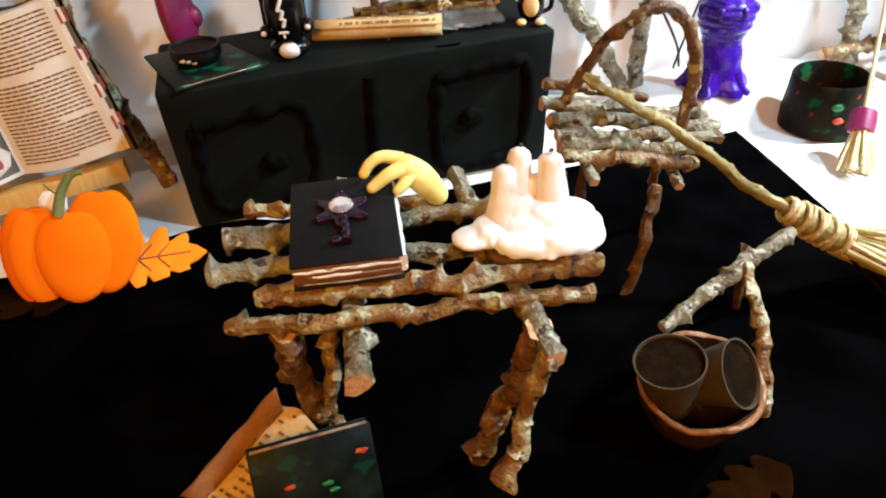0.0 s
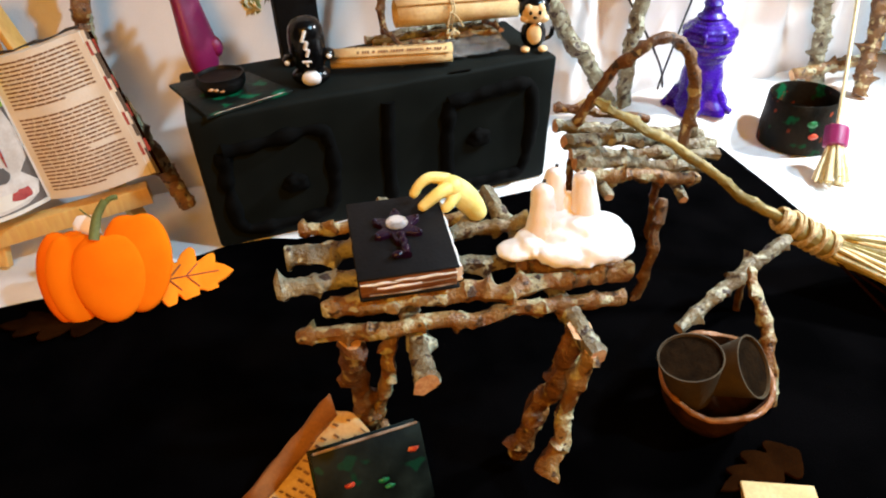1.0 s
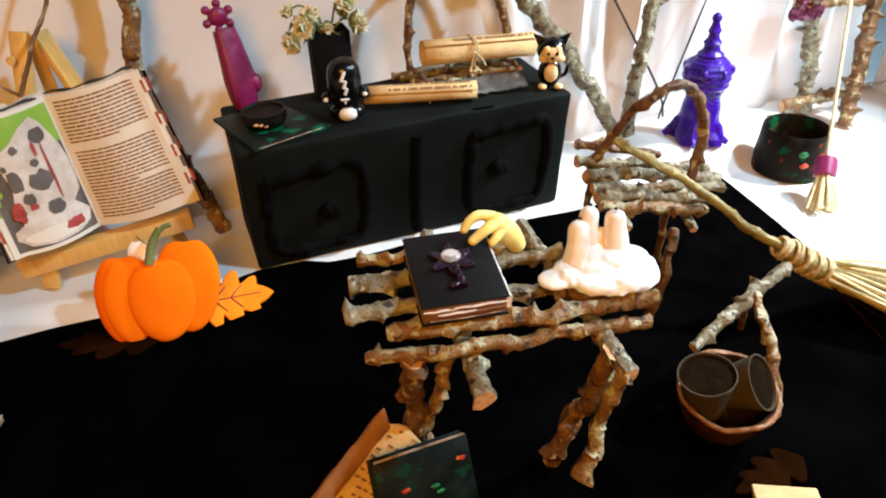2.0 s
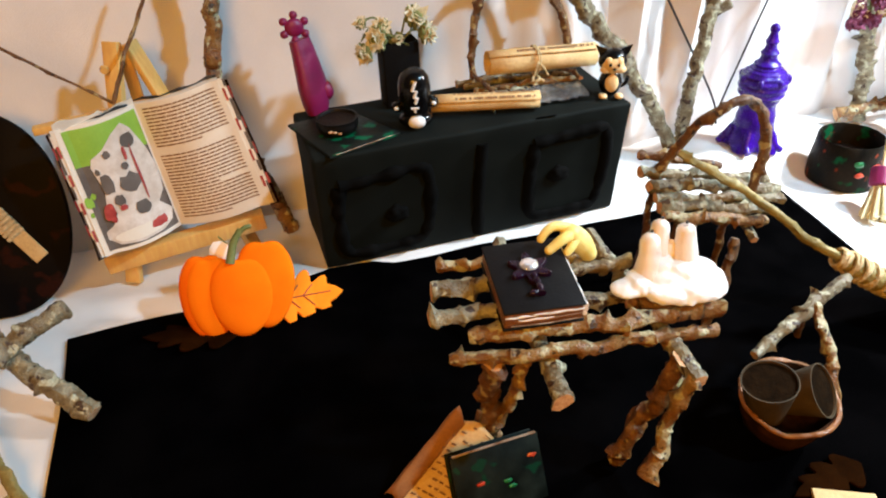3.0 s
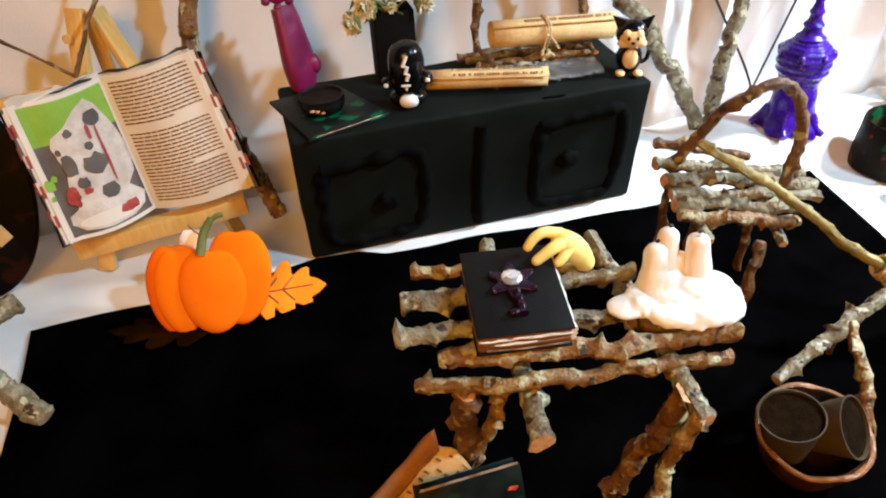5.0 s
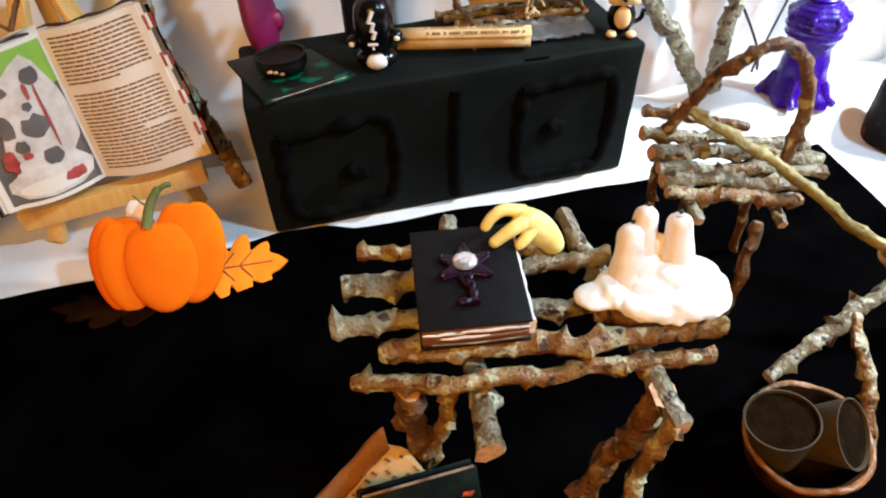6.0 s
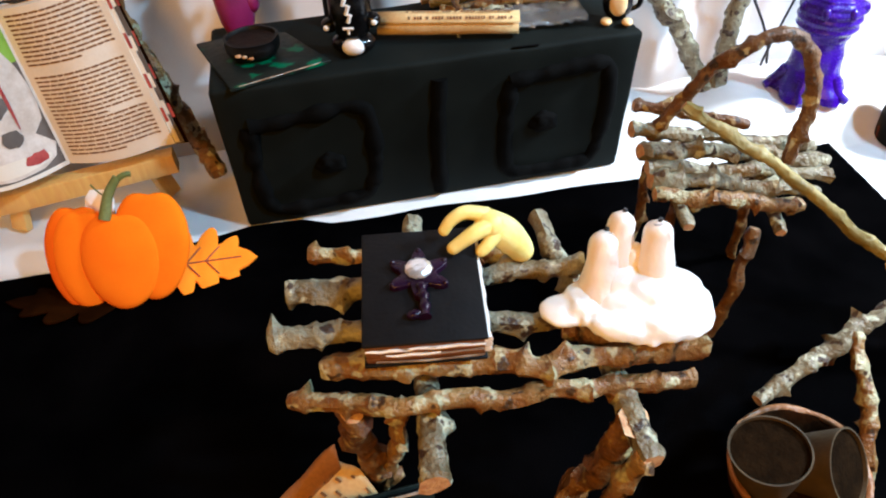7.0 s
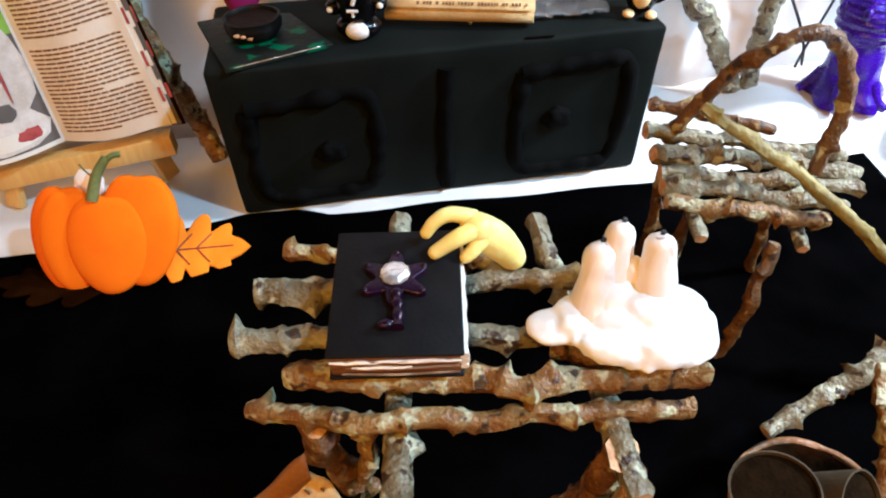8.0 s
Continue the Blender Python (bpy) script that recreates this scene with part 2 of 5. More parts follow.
def twig_mesh(bm, pts, r0, r1, seed, gap=0.010, bulge=0.35, wob=0.0009, sides=12):
    """A knobbly twig: a wandering line, swollen nodes with bud stubs, rough bark and cut ends."""
    rnd = random.Random(seed)
    r0, r1, bulge = r0 * 0.57, r1 * 0.57, bulge * 2.8
    step = 0.0010
    line = curve_points(pts, step)
    n = len(line)
    for i, p in enumerate(line):
        k = min(1, 4 * i / n, 4 * (n - 1 - i) / n)
        p += k * 1.8 * wob * noise.noise_vector(Vector((i * 0.085 + seed * 7.3, seed * 1.7, 0)))
    length = sum((b - a).length for a, b in zip(line, line[1:]))
    nodes, s = [], rnd.uniform(0.0, gap * 0.4)
    while s < length:
        nodes.append((s / length * n, rnd.uniform(0.45, 1.25), rnd.uniform(0, 6.28), rnd.uniform(1.2, 3.2)))
        s += gap * rnd.uniform(0.5, 1.3)

    def radius(i, a, n):
        r = r0 + (r1 - r0) * i / n
        ca, sa = math.cos(a), math.sin(a)
        f = 0.94 + 0.28 * noise.noise(Vector((ca * 1.5, sa * 1.5, i * 0.10 + seed * 3))) + 0.20 * noise.noise(Vector((ca * 4, sa * 4, i * 0.5 + seed)))
        for at, h, way, wide in nodes:
            d = i - at
            if abs(d) < 9:
                fall = math.exp(-abs(d) / (wide if d < 0 else 0.45 * wide))
                f += bulge * h * fall * (0.28 + 1.15 * max(0, math.cos(a - way)) ** 5)
        if i in (0, n - 1):
            f *= 0.84
        return r * f

    tube(bm, line, radius, sides, True, 1)


def twig(name, pts, r0, r1, seed, parent=None, bark=None, gap=0.010, bulge=0.35, wob=0.0009, label=""):
    bm = bmesh.new()
    twig_mesh(bm, pts, r0, r1, seed, gap, bulge, wob)
    return obj(name, bm, [bark or BARK, CUT], parent, True, label)


def box(bm, size, m, bevel=0.0, seg=2, mat=0):
    made = bmesh.ops.create_cube(bm, size=1, matrix=m @ Matrix.Diagonal((*size, 1)))
    vs = made["verts"]
    es = list({e for v in vs for e in v.link_edges})
    fs = list({f for v in vs for f in v.link_faces})
    for f in fs:
        f.material_index = mat
    if bevel:
        r = bmesh.ops.bevel(bm, geom=es, offset=bevel, segments=seg, affect="EDGES", profile=0.5)
        for f in r["faces"]:
            f.material_index = mat


def lathe(bm, profile, sides=32, m=None, wave=None, mat=0):
    m = m or Matrix()
    rings = []
    for j, (r, z) in enumerate(profile):
        ring = []
        for k in range(sides):
            a = 2 * math.pi * k / sides
            rr = r * (wave(a, j / (len(profile) - 1)) if wave else 1)
            ring.append(bm.verts.new(m @ Vector((rr * math.cos(a), rr * math.sin(a), z))))
        rings.append(ring)
    for a, b in zip(rings, rings[1:]):
        for k in range(sides):
            bm.faces.new((a[k], a[(k + 1) % sides], b[(k + 1) % sides], b[k])).material_index = mat
    bm.faces.new(rings[0]).material_index = mat
    bm.faces.new(rings[-1]).material_index = mat


def blob(bm, centre, radii, seed=0, amp=0.0, freq=1.5, sub=3, m=None, mat=0):
    made = bmesh.ops.create_icosphere(bm, subdivisions=sub, radius=1)
    for v in made["verts"]:
        f = 1 + amp * noise.noise(v.co * freq + Vector((seed * 5.1, 0, 0)))
        v.co = Vector((v.co.x * radii[0] * f, v.co.y * radii[1] * f, v.co.z * radii[2] * f))
        if m:
            v.co = m @ v.co
        v.co += Vector(centre)
    for f in {f for v in made["verts"] for f in v.link_faces}:
        f.material_index = mat


def plate(bm, outline, thick, m=None, bevel=0.0, mat=0, dome=0.0):
    """A flat shape cut from a sheet: outline in x, y; thickness along z."""
    m = m or Matrix()
    lo = [bm.verts.new((x, y, 0)) for x, y in outline]
    f = bm.faces.new(lo)
    up = bmesh.ops.extrude_face_region(bm, geom=[f])
    vs = [g for g in up["geom"] if isinstance(g, bmesh.types.BMVert)]
    for v in vs:
        v.co.z += thick
    top = next(g for g in up["geom"] if isinstance(g, bmesh.types.BMFace))
    everything = lo + vs
    if bevel:
        es = list(top.edges)
        r = bmesh.ops.bevel(bm, geom=es, offset=bevel, segments=2, affect="EDGES", profile=0.5)
        everything = list({v for v in everything if v.is_valid} | set(r["verts"]))
    for v in everything:
        v.co = m @ v.co
    for f in {f for v in everything for f in v.link_faces}:
        f.material_index = mat


def facing(origin, right, up):
    """A frame: x along right, y along up (made square), z towards the viewer."""
    x = Vector(right).normalized()
    z = x.cross(Vector(up)).normalized()
    y = z.cross(x)
    m = Matrix((x, y, z)).transposed().to_4x4()
    m.translation = Vector(origin)
    return m


def oak_leaf(length, width):
    """Outline of an oak leaf with three pairs of rounded lobes: its tip at +x, its stalk at 0."""
    half = [(0.0, 0.03), (0.09, 0.26), (0.20, 0.47), (0.28, 0.44), (0.32, 0.25), (0.40, 0.40), (0.52, 0.50), (0.58, 0.42), (0.58, 0.23), (0.68, 0.30), (0.79, 0.34), (0.81, 0.26), (0.80, 0.17), (0.90, 0.11), (1.0, 0.0)]
    top = [(p.x * length, p.y * width) for p in curve_points([(u, w, 0) for u, w in half], 0.05)]
    return top + [(x - 0.03 * length * math.sin(3 * x / length), -w) for x, w in reversed(top[:-1])]


# ---- the setting ----
def sheet_y(x):
    return 0.098 - 0.02 * max(0, min(1, (x - 0.05) / 0.25)) if x < 0.36 else 0.078 - 0.012 * (x - 0.36) / 0.2


bm = bmesh.new()
box(bm, (1.9, 1.1, 0.03), pose(0.15, -0.25, -0.015), 0.004)
table = tagged(obj("tabletop", bm, WHITE_CLOTH), "white cloth-covered tabletop", "table", kind="structure")

# the hanging sheet behind, with soft folds towards its far end, and its return at the side
bm = bmesh.new()
nu, nv = 220, 30
grid = []
for j in range(nv + 1):
    row = []
    v = j / nv
    for i in range(nu + 1):
        x = -0.62 + 1.19 * i / nu
        amount = max(0, min(1, (x - 0.16) / 0.12))
        fold = 0.010 * amount * (0.25 + 0.75 * min(1, v * 3)) * (math.sin(x * 120 + 1.4 * math.sin(x * 37) + 0.8 * v) + 0.45 * math.sin(x * 260 + v * 3 + 1.0))
        y = sheet_y(x) + fold + 0.003 * noise.noise(Vector((x * 9, v * 3, 2)))
        y -= 0.02 * (1 - amount) * max(0, 1 - v * 14) ** 2
        row.append(bm.verts.new((x, y, -0.001 + 0.52 * v)))
    grid.append(row)
for a, b in zip(grid, grid[1:]):
    for i in range(nu):
        bm.faces.new((a[i], a[i + 1], b[i + 1], b[i]))
sheet = tagged(obj("backdrop", bm, SHEET), "white hanging sheet with soft vertical folds", "backdrop", kind="structure")
sheet.modifiers.new("thick", "SOLIDIFY").thickness = -0.002
bm = bmesh.new()
box(bm, (0.006, 0.20, 0.16), pose(0.583, -0.040, 0.079), 0.001)
tagged(obj("backdrop_side", bm, SHEET), "white side panel of the display", "backdrop", kind="structure")

# the room around
for name, size, at in (
    ("wall_north", (4.4, 0.1, 2.6), (0, 1.6, 0.45)),
    ("wall_south", (4.4, 0.1, 2.6), (0, -2.4, 0.45)),
    ("wall_east", (0.1, 3.9, 2.6), (2.15, -0.4, 0.45)),
    ("wall_west", (0.1, 3.9, 2.6), (-2.15, -0.4, 0.45)),
    ("ceiling", (4.4, 4.1, 0.1), (0, -0.4, 1.80)),
):
    bm = bmesh.new()
    box(bm, size, pose(*at))
    tagged(obj(name, bm, PLASTER), "plain plastered " + name.split("_")[0] + " of the room", name.split("_")[0], kind="structure")
bm = bmesh.new()
box(bm, (4.4, 4.1, 0.1), pose(0, -0.4, -0.90))
tagged(obj("floor", bm, PLANKS), "dark wooden floor of the room", "floor", kind="structure")


# ---- black cloth ----
def cloth_z(x, y):
    z = 0.0012 + 0.0012 * noise.noise(Vector((x * 14, y * 14, 0)))
    z += 0.002 * math.exp(-(((y + 0.125 + 0.10 * (x - 0.30)) / 0.006) ** 2)) * max(0, min(1, (x - 0.22) / 0.06))
    return max(z, 0.0008)


bm = bmesh.new()
nu, nv = 170, 90
grid = []
for j in range(nv + 1):
    row = []
    for i in range(nu + 1):
        u, v = i / nu, j / nv
        left = -0.079 + 0.006 * v + 0.001 * math.sin(v * 17)
        right = 0.368 - 0.07 * min(1, v * 2.6) * 0.25 + 0.20 * max(0, v - 0.40)
        x = left + (right - left) * u
        edge = [(-0.1, -0.011), (-0.03, -0.008), (0.02, -0.009), (0.065, 0.001), (0.09, -0.001), (0.103, -0.0072), (0.15, -0.0085), (0.20, -0.0115), (0.25, -0.0146), (0.37, -0.0125), (0.6, -0.0125)]
        back = next(b0 + (b1 - b0) * (x - x0) / (x1 - x0) for (x0, b0), (x1, b1) in zip(edge, edge[1:]) if x <= x1)
        back += 0.0006 * math.sin(x * 90)
        y = back + (-0.44 - back) * v
        row.append(bm.verts.new((x, y, cloth_z(x, y))))
    grid.append(row)
for a, b in zip(grid, grid[1:]):
    for i in range(nu):
        bm.faces.new((a[i], a[i + 1], b[i + 1], b[i]))
cloth = tagged(obj("black_cloth", bm, BLACK_CLOTH), "black felt cloth laid flat over the white table", "cloth")
cloth.modifiers.new("thick", "SOLIDIFY").thickness = 0.0007


# ---- cabinet ----
def lean(bm):
    """The box sags: its top stands a little forwards of its foot."""
    for v in bm.verts:
        v.co.y -= 0.125 * v.co.z
    return bm


def cabinet():
    root = thing("sideboard", (0.1585, 0.0352, 0.0), "black foam-covered miniature sideboard with puffy door outlines", "cabinet")
    w, d, h = 0.190, 0.066, 0.078
    bm = bmesh.new()
    box(bm, (w, d, h), pose(0, 0, h / 2), 0.0022, 3)
    bmesh.ops.subdivide_edges(bm, edges=[e for e in bm.edges if e.calc_length() > 0.03], cuts=14, use_grid_fill=True)
    for v in bm.verts:
        v.co += 0.0007 * noise.noise_vector(v.co * 40)
        v.co.z = max(v.co.z, 0.0004)
    lean(bm)
    part("body", bm, FOAM, root)
    y = -d / 2
    for x0, x1, z0, z1, kx, kz, rot in ((-0.083, -0.031, 0.009, 0.060, -0.051, 0.033, 0.004), (0.034, 0.082, 0.008, 0.064, 0.051, 0.0375, -0.003)):
        pts = [(x0, z1 - 0.002), (x0 + 0.015, z1 - 0.001), (x1 - 0.006, z1 + 0.001), (x1, z1 - 0.007), (x1 + 0.001, (z0 + z1) / 2), (x1 - 0.002, z0 + 0.005), (x1 - 0.009, z0), (x0 + 0.012, z0 - 0.001), (x0 + 0.001, z0 + 0.004), (x0 - 0.001, (z0 + z1) / 2), (x0, z1 - 0.002)]
        line = curve_points([(x, y + 0.0012, z) for x, z in pts], 0.002)
        for i, p in enumerate(line):
            p += 0.0007 * noise.noise_vector(Vector((i * 0.3, x0 * 50, 0)))
        bm = bmesh.new()
        tube(bm, line, lambda i, a, n: 0.0043 * (1 + 0.5 * noise.noise(Vector((i * 0.25, x0 * 90, 0)))), 10, squash=1.0)
        door = part("door", lean(bm), FOAM_TRIM, root, "puffy black door outline")
        bm = bmesh.new()
        blob(bm, (kx, y - 0.0015, kz), (0.0062, 0.0030, 0.0056), 3, 0.5)
        part("knob", lean(bm), FOAM_TRIM, door)
    line = curve_points([(0.001, y + 0.0010, 0.069), (0.0, y + 0.0008, 0.035), (0.001, y + 0.0010, 0.004)], 0.002)
    bm = bmesh.new()
    tube(bm, line, lambda i, a, n: 0.0040 * (1 + 0.3 * noise.noise(Vector((i * 0.2, 4, 0)))), 10)
    part("divider", lean(bm), FOAM_TRIM, root)
    bm = bmesh.new()
    box(bm, (0.012, 0.0012, 0.0008), pose(0.040, y + 0.001, h + 0.0002, 0, 0, -2), 0.0002)
    part("flap", lean(bm), FOAM_TRIM, root)
    root.rotation_euler = (0, 0, radians(0.2))
    return root


cabinet()
TOP = 0.0785


# ---- things on the cabinet ----
def painted_tile():
    root = thing("painted_tile", (0.088, 0.016, TOP), "thin dark tile brushed with green, on the sideboard", "tile")
    bm = bmesh.new()
    out = [(-0.030, 0.022), (-0.015, -0.027), (0.027, -0.013), (0.010, 0.022), (-0.010, 0.026)]
    plate(bm, out, 0.0016, None, 0.0005)
    part("slab", bm, GREEN_BLACK, root)
    # thin paler line along the front edge
    bm = bmesh.new()
    tube(bm, curve_points([(-0.014, -0.0262, 0.0012), (0.006, -0.020, 0.0014), (0.026, -0.0128, 0.0012)], 0.003), lambda i, a, n: 0.0003 * (1 + 0.6 * noise.noise(Vector((i * 0.8, 0, 0)))), 5)
    part("worn_edge", bm, EDGE_STRIP, root)
    return root


painted_tile()


def cauldron():
    root = thing("small_cauldron", (0.0835, 0.0185, TOP + 0.0018), "small black cauldron full of brown brew, on the tile", "cauldron")
    bm = bmesh.new()
    prof = [(0.0075, 0), (0.0102, 0.0008), (0.0116, 0.003), (0.0118, 0.0055), (0.0113, 0.0070), (0.0117, 0.0080), (0.0105, 0.0082), (0.0100, 0.0072), (0.0099, 0.0064)]
    lathe(bm, prof, 36, None, lambda a, t: 1 + 0.02 * math.sin(5 * a))
    part("bowl", bm, IRON, root)
    bm = bmesh.new()
    lathe(bm, [(0.0001, 0.0070), (0.005, 0.0069), (0.0101, 0.0067)], 30)
    part("brew", bm, POT_SOIL, root)
    bm = bmesh.new()
    for k, (x, z) in enumerate(((-0.0035, 0.0040), (-0.001, 0.0030), (-0.006, 0.0045))):
        blob(bm, (x, -0.0110, z), (0.0013, 0.0007, 0.0008), k, 0.4, 2, 2)
    part("drip", bm, CUT, root, "pale dried drips")
    return root


cauldron()


def magenta_bottle():
    root = thing("magenta_bottle", (0.0765, 0.0500, TOP), "translucent magenta plastic bottle with a flower stopper", "bottle")
    m = facing((0, 0, 0), (1, 0.05, 0), (-0.06, 0.20, 1))
    bm = bmesh.new()
    pts = [(0, 0.000), (0, 0.004), (0.0003, 0.010), (0.0, 0.016), (-0.001, 0.026), (-0.002, 0.036), (-0.003, 0.043)]
    line = [m @ Vector((x + 0.001, y, 0)) for x, y in pts]
    rad = [0.0070, 0.0090, 0.0104, 0.0106, 0.0094, 0.0082, 0.0072]
    tube(bm, line, lambda i, a, n: rad[i] * (1 + 0.05 * math.sin(4 * a)), 20, squash=0.7)
    part("body", bm, MAGENTA, root)
    bm = bmesh.new()
    blob(bm, m @ Vector((0.0085, 0.0125, 0.001)), (0.004, 0.004, 0.0055), 1, 0.1)
    part("bulge", bm, MAGENTA, root)
    bm = bmesh.new()
    c = m @ Vector((-0.0035, 0.0495, 0))
    blob(bm, c, (0.0054, 0.0032, 0.0054), 2, 0.05)
    st = part("stopper", bm, MAGENTA, root, "six-petalled flower stopper")
    for k in range(6):
        a = math.radians(60 * k + 25)
        bm = bmesh.new()
        p = m @ Vector((-0.0035 + 0.0068 * math.cos(a), 0.0495 + 0.0068 * math.sin(a), 0))
        blob(bm, p, (0.0024, 0.0022, 0.0024), k, 0.05, 1.5, 2)
        part("petal", bm, MAGENTA, st)
    return root


magenta_bottle()


def flower_head(bm, at, aim, size, rnd, petal=0, green=1):
    """A dried daisy: a cone of ragged petals round a centre, over small sepals."""
    q = Vector(aim).to_track_quat("Z", "Y").to_matrix().to_4x4()
    q.translation = Vector(at)
    for ring, n, tilt, ln in ((0, 12, 0.30, 0.85), (1, 11, 0.75, 0.75), (2, 8, 1.1, 0.65)):
        for k in range(n):
            a = 2 * math.pi * (k + 0.5 * ring + rnd.uniform(-0.2, 0.2)) / n
            t = tilt + rnd.uniform(-0.2, 0.2)
            d = Vector((math.cos(a) * math.cos(t), math.sin(a) * math.cos(t), math.sin(t)))
            s = Vector((-math.sin(a), math.cos(a), 0)) * size * 0.22
            L = size * ln * rnd.uniform(0.75, 1.1)
            p = [Vector((0, 0, 0)) - s * 0.4, s * 0.4, d * L * 0.6 + s, d * L + s * 0.3 + Vector((0, 0, rnd.uniform(-0.3, 0.2) * size)), d * L * 0.6 - s]
            vs = [bm.verts.new(q @ v) for v in (p[0], p[1], p[2], p[3], p[4])]
            low = [bm.verts.new(v.co - (q.to_3x3() @ Vector((0, 0, size * 0.05)))) for v in vs]
            bm.faces.new(vs).material_index = petal
            bm.faces.new(low[::-1]).material_index = petal
            for i in range(5):
                bm.faces.new((vs[i], vs[(i + 1) % 5], low[(i + 1) % 5], low[i])).material_index = petal
    blob(bm, q @ Vector((0, 0, -0.05 * size)), (size * 0.46,) * 3, 1, 0.45, 3, 2, mat=green)
    for k in range(9):
        a = 2 * math.pi * k / 9
        blob(bm, q @ Vector((0.5 * size * math.cos(a), 0.5 * size * math.sin(a), -0.1 * size)), (size * 0.16, size * 0.16, size * 0.3), k, 0.4, 3, 1, mat=green)


def vase_with_flowers():
    root = thing("black_vase", (0.128, 0.047, TOP), "square matt black vase holding dried cream flowers", "vase")
    bm = bmesh.new()
    w, h = 0.0215, 0.038
    box(bm, (w, w * 0.72, h), pose(0, 0, h / 2), 0.0006)
    top = max(bm.faces, key=lambda f: f.calc_center_median().z)
    r = bmesh.ops.inset_region(bm, faces=[top], thickness=0.0012)
    for v in top.verts:
        v.co.z -= 0.006
    part("pot", bm, BLACK_MATT, root)
    rnd = random.Random(5)
    heads = [((-0.0215, -0.006, 0.052), (-0.5, -0.5, 0.8), 0.0055), ((-0.014, -0.010, 0.043), (-0.7, -0.6, 0.2), 0.0095), ((-0.022, -0.010, 0.036), (-0.8, -0.5, -0.3), 0.0085), ((-0.010, -0.006, 0.048), (-0.4, -0.5, 0.7), 0.008), ((0.0105, -0.006, 0.051), (0.3, -0.7, 0.6), 0.0105), ((0.0155, -0.008, 0.042), (0.8, -0.6, -0.1), 0.009), ((-0.001, -0.007, 0.041), (0.1, -0.8, -0.4), 0.005)]
    for at, aim, size in heads:
        bm = bmesh.new()
        flower_head(bm, at, aim, size, rnd)
        fl = part("flower", bm, [DRY_PETAL, DRY_GREEN], root)
        a = Vector(at)
        bm = bmesh.new()
        tube(bm, curve_points([(a.x * 0.15, 0, 0.036), (a.x * 0.55, a.y * 0.4, max(a.z, 0.043)), a]), 0.0006, 6)
        part("stem", bm, DRY_GREEN, fl)
        for k in range(3):
            bm = bmesh.new()
            L = 0.007 * rnd.uniform(0.8, 1.3)
            m = Matrix.Translation(a * 0.8 + Vector((0, 0, 0.006))) @ pose(0, 0, 0, rnd.uniform(-60, 60), rnd.uniform(-60, 60), rnd.uniform(0, 360))
            plate(bm, [(0, 0), (L * 0.4, L * 0.16), (L, 0), (L * 0.4, -L * 0.16)], 0.0003, m)
            part("leaf", bm, DRY_GREEN, fl)
    return root


vase_with_flowers()


def vinyl_figure():
    bm = bmesh.new()
    lathe(bm, [(0.0020, 0.0085), (0.0068, 0.0095), (0.0082, 0.0130), (0.0088, 0.0190), (0.0090, 0.0260), (0.0082, 0.0315), (0.0060, 0.0352), (0.0030, 0.0369), (0.0004, 0.0372)], 32)
    blob(bm, (0, -0.0005, 0.0050), (0.0096, 0.0072, 0.0056), 0, 0, mat=0)
    for s in (-1, 1):
        blob(bm, (s * 0.0095, -0.001, 0.0150 + 0.0012 * s), (0.0034, 0.0034, 0.0036), 0, 0, mat=0)
        blob(bm, (s * 0.0103, -0.0042, 0.0150 + 0.0012 * s), (0.0014, 0.0010, 0.0014), 0, 0, 1.5, 2, mat=1)
    blob(bm, (0.0005, -0.0050, 0.0050), (0.0052, 0.0042, 0.0043), 0, 0, mat=1)
    zig = [(0.001, 0.032), (-0.0012, 0.0265), (0.0012, 0.0265), (-0.0002, 0.0222), (0.0016, 0.0222), (0.0003, 0.0185)]
    for (x0, z0), (x1, z1) in zip(zig, zig[1:]):
        def on(x, z):
            return Vector((x, -0.0089 if z < 0.030 else -0.0080, z))
        tube(bm, [on(x0, z0), on((x0 + x1) / 2, (z0 + z1) / 2), on(x1, z1)], 0.0009 if abs(z0 - z1) > 0.001 else 0.0005, 6, mat=1, capmat=1)
    tube(bm, [Vector((-0.0022, -0.0086, 0.0155)), Vector((0.0022, -0.0086, 0.0155))], 0.0007, 6, mat=1, capmat=1)
    tube(bm, [Vector((0, -0.0086, 0.0155)), Vector((0, -0.0084, 0.0128))], 0.0006, 6, mat=1, capmat=1)
    ob = tagged(obj("toy_figure", bm, [BLACK_GLOSS, WHITE_PAINT]), "glossy black toy figure with white zigzag, on the sideboard", "figurine")
    ob.matrix_world = pose(0.1265, 0.0112, TOP, 0, 0, -16) @ Matrix.Diagonal((1, 1, 0.90, 1))


vinyl_figure()


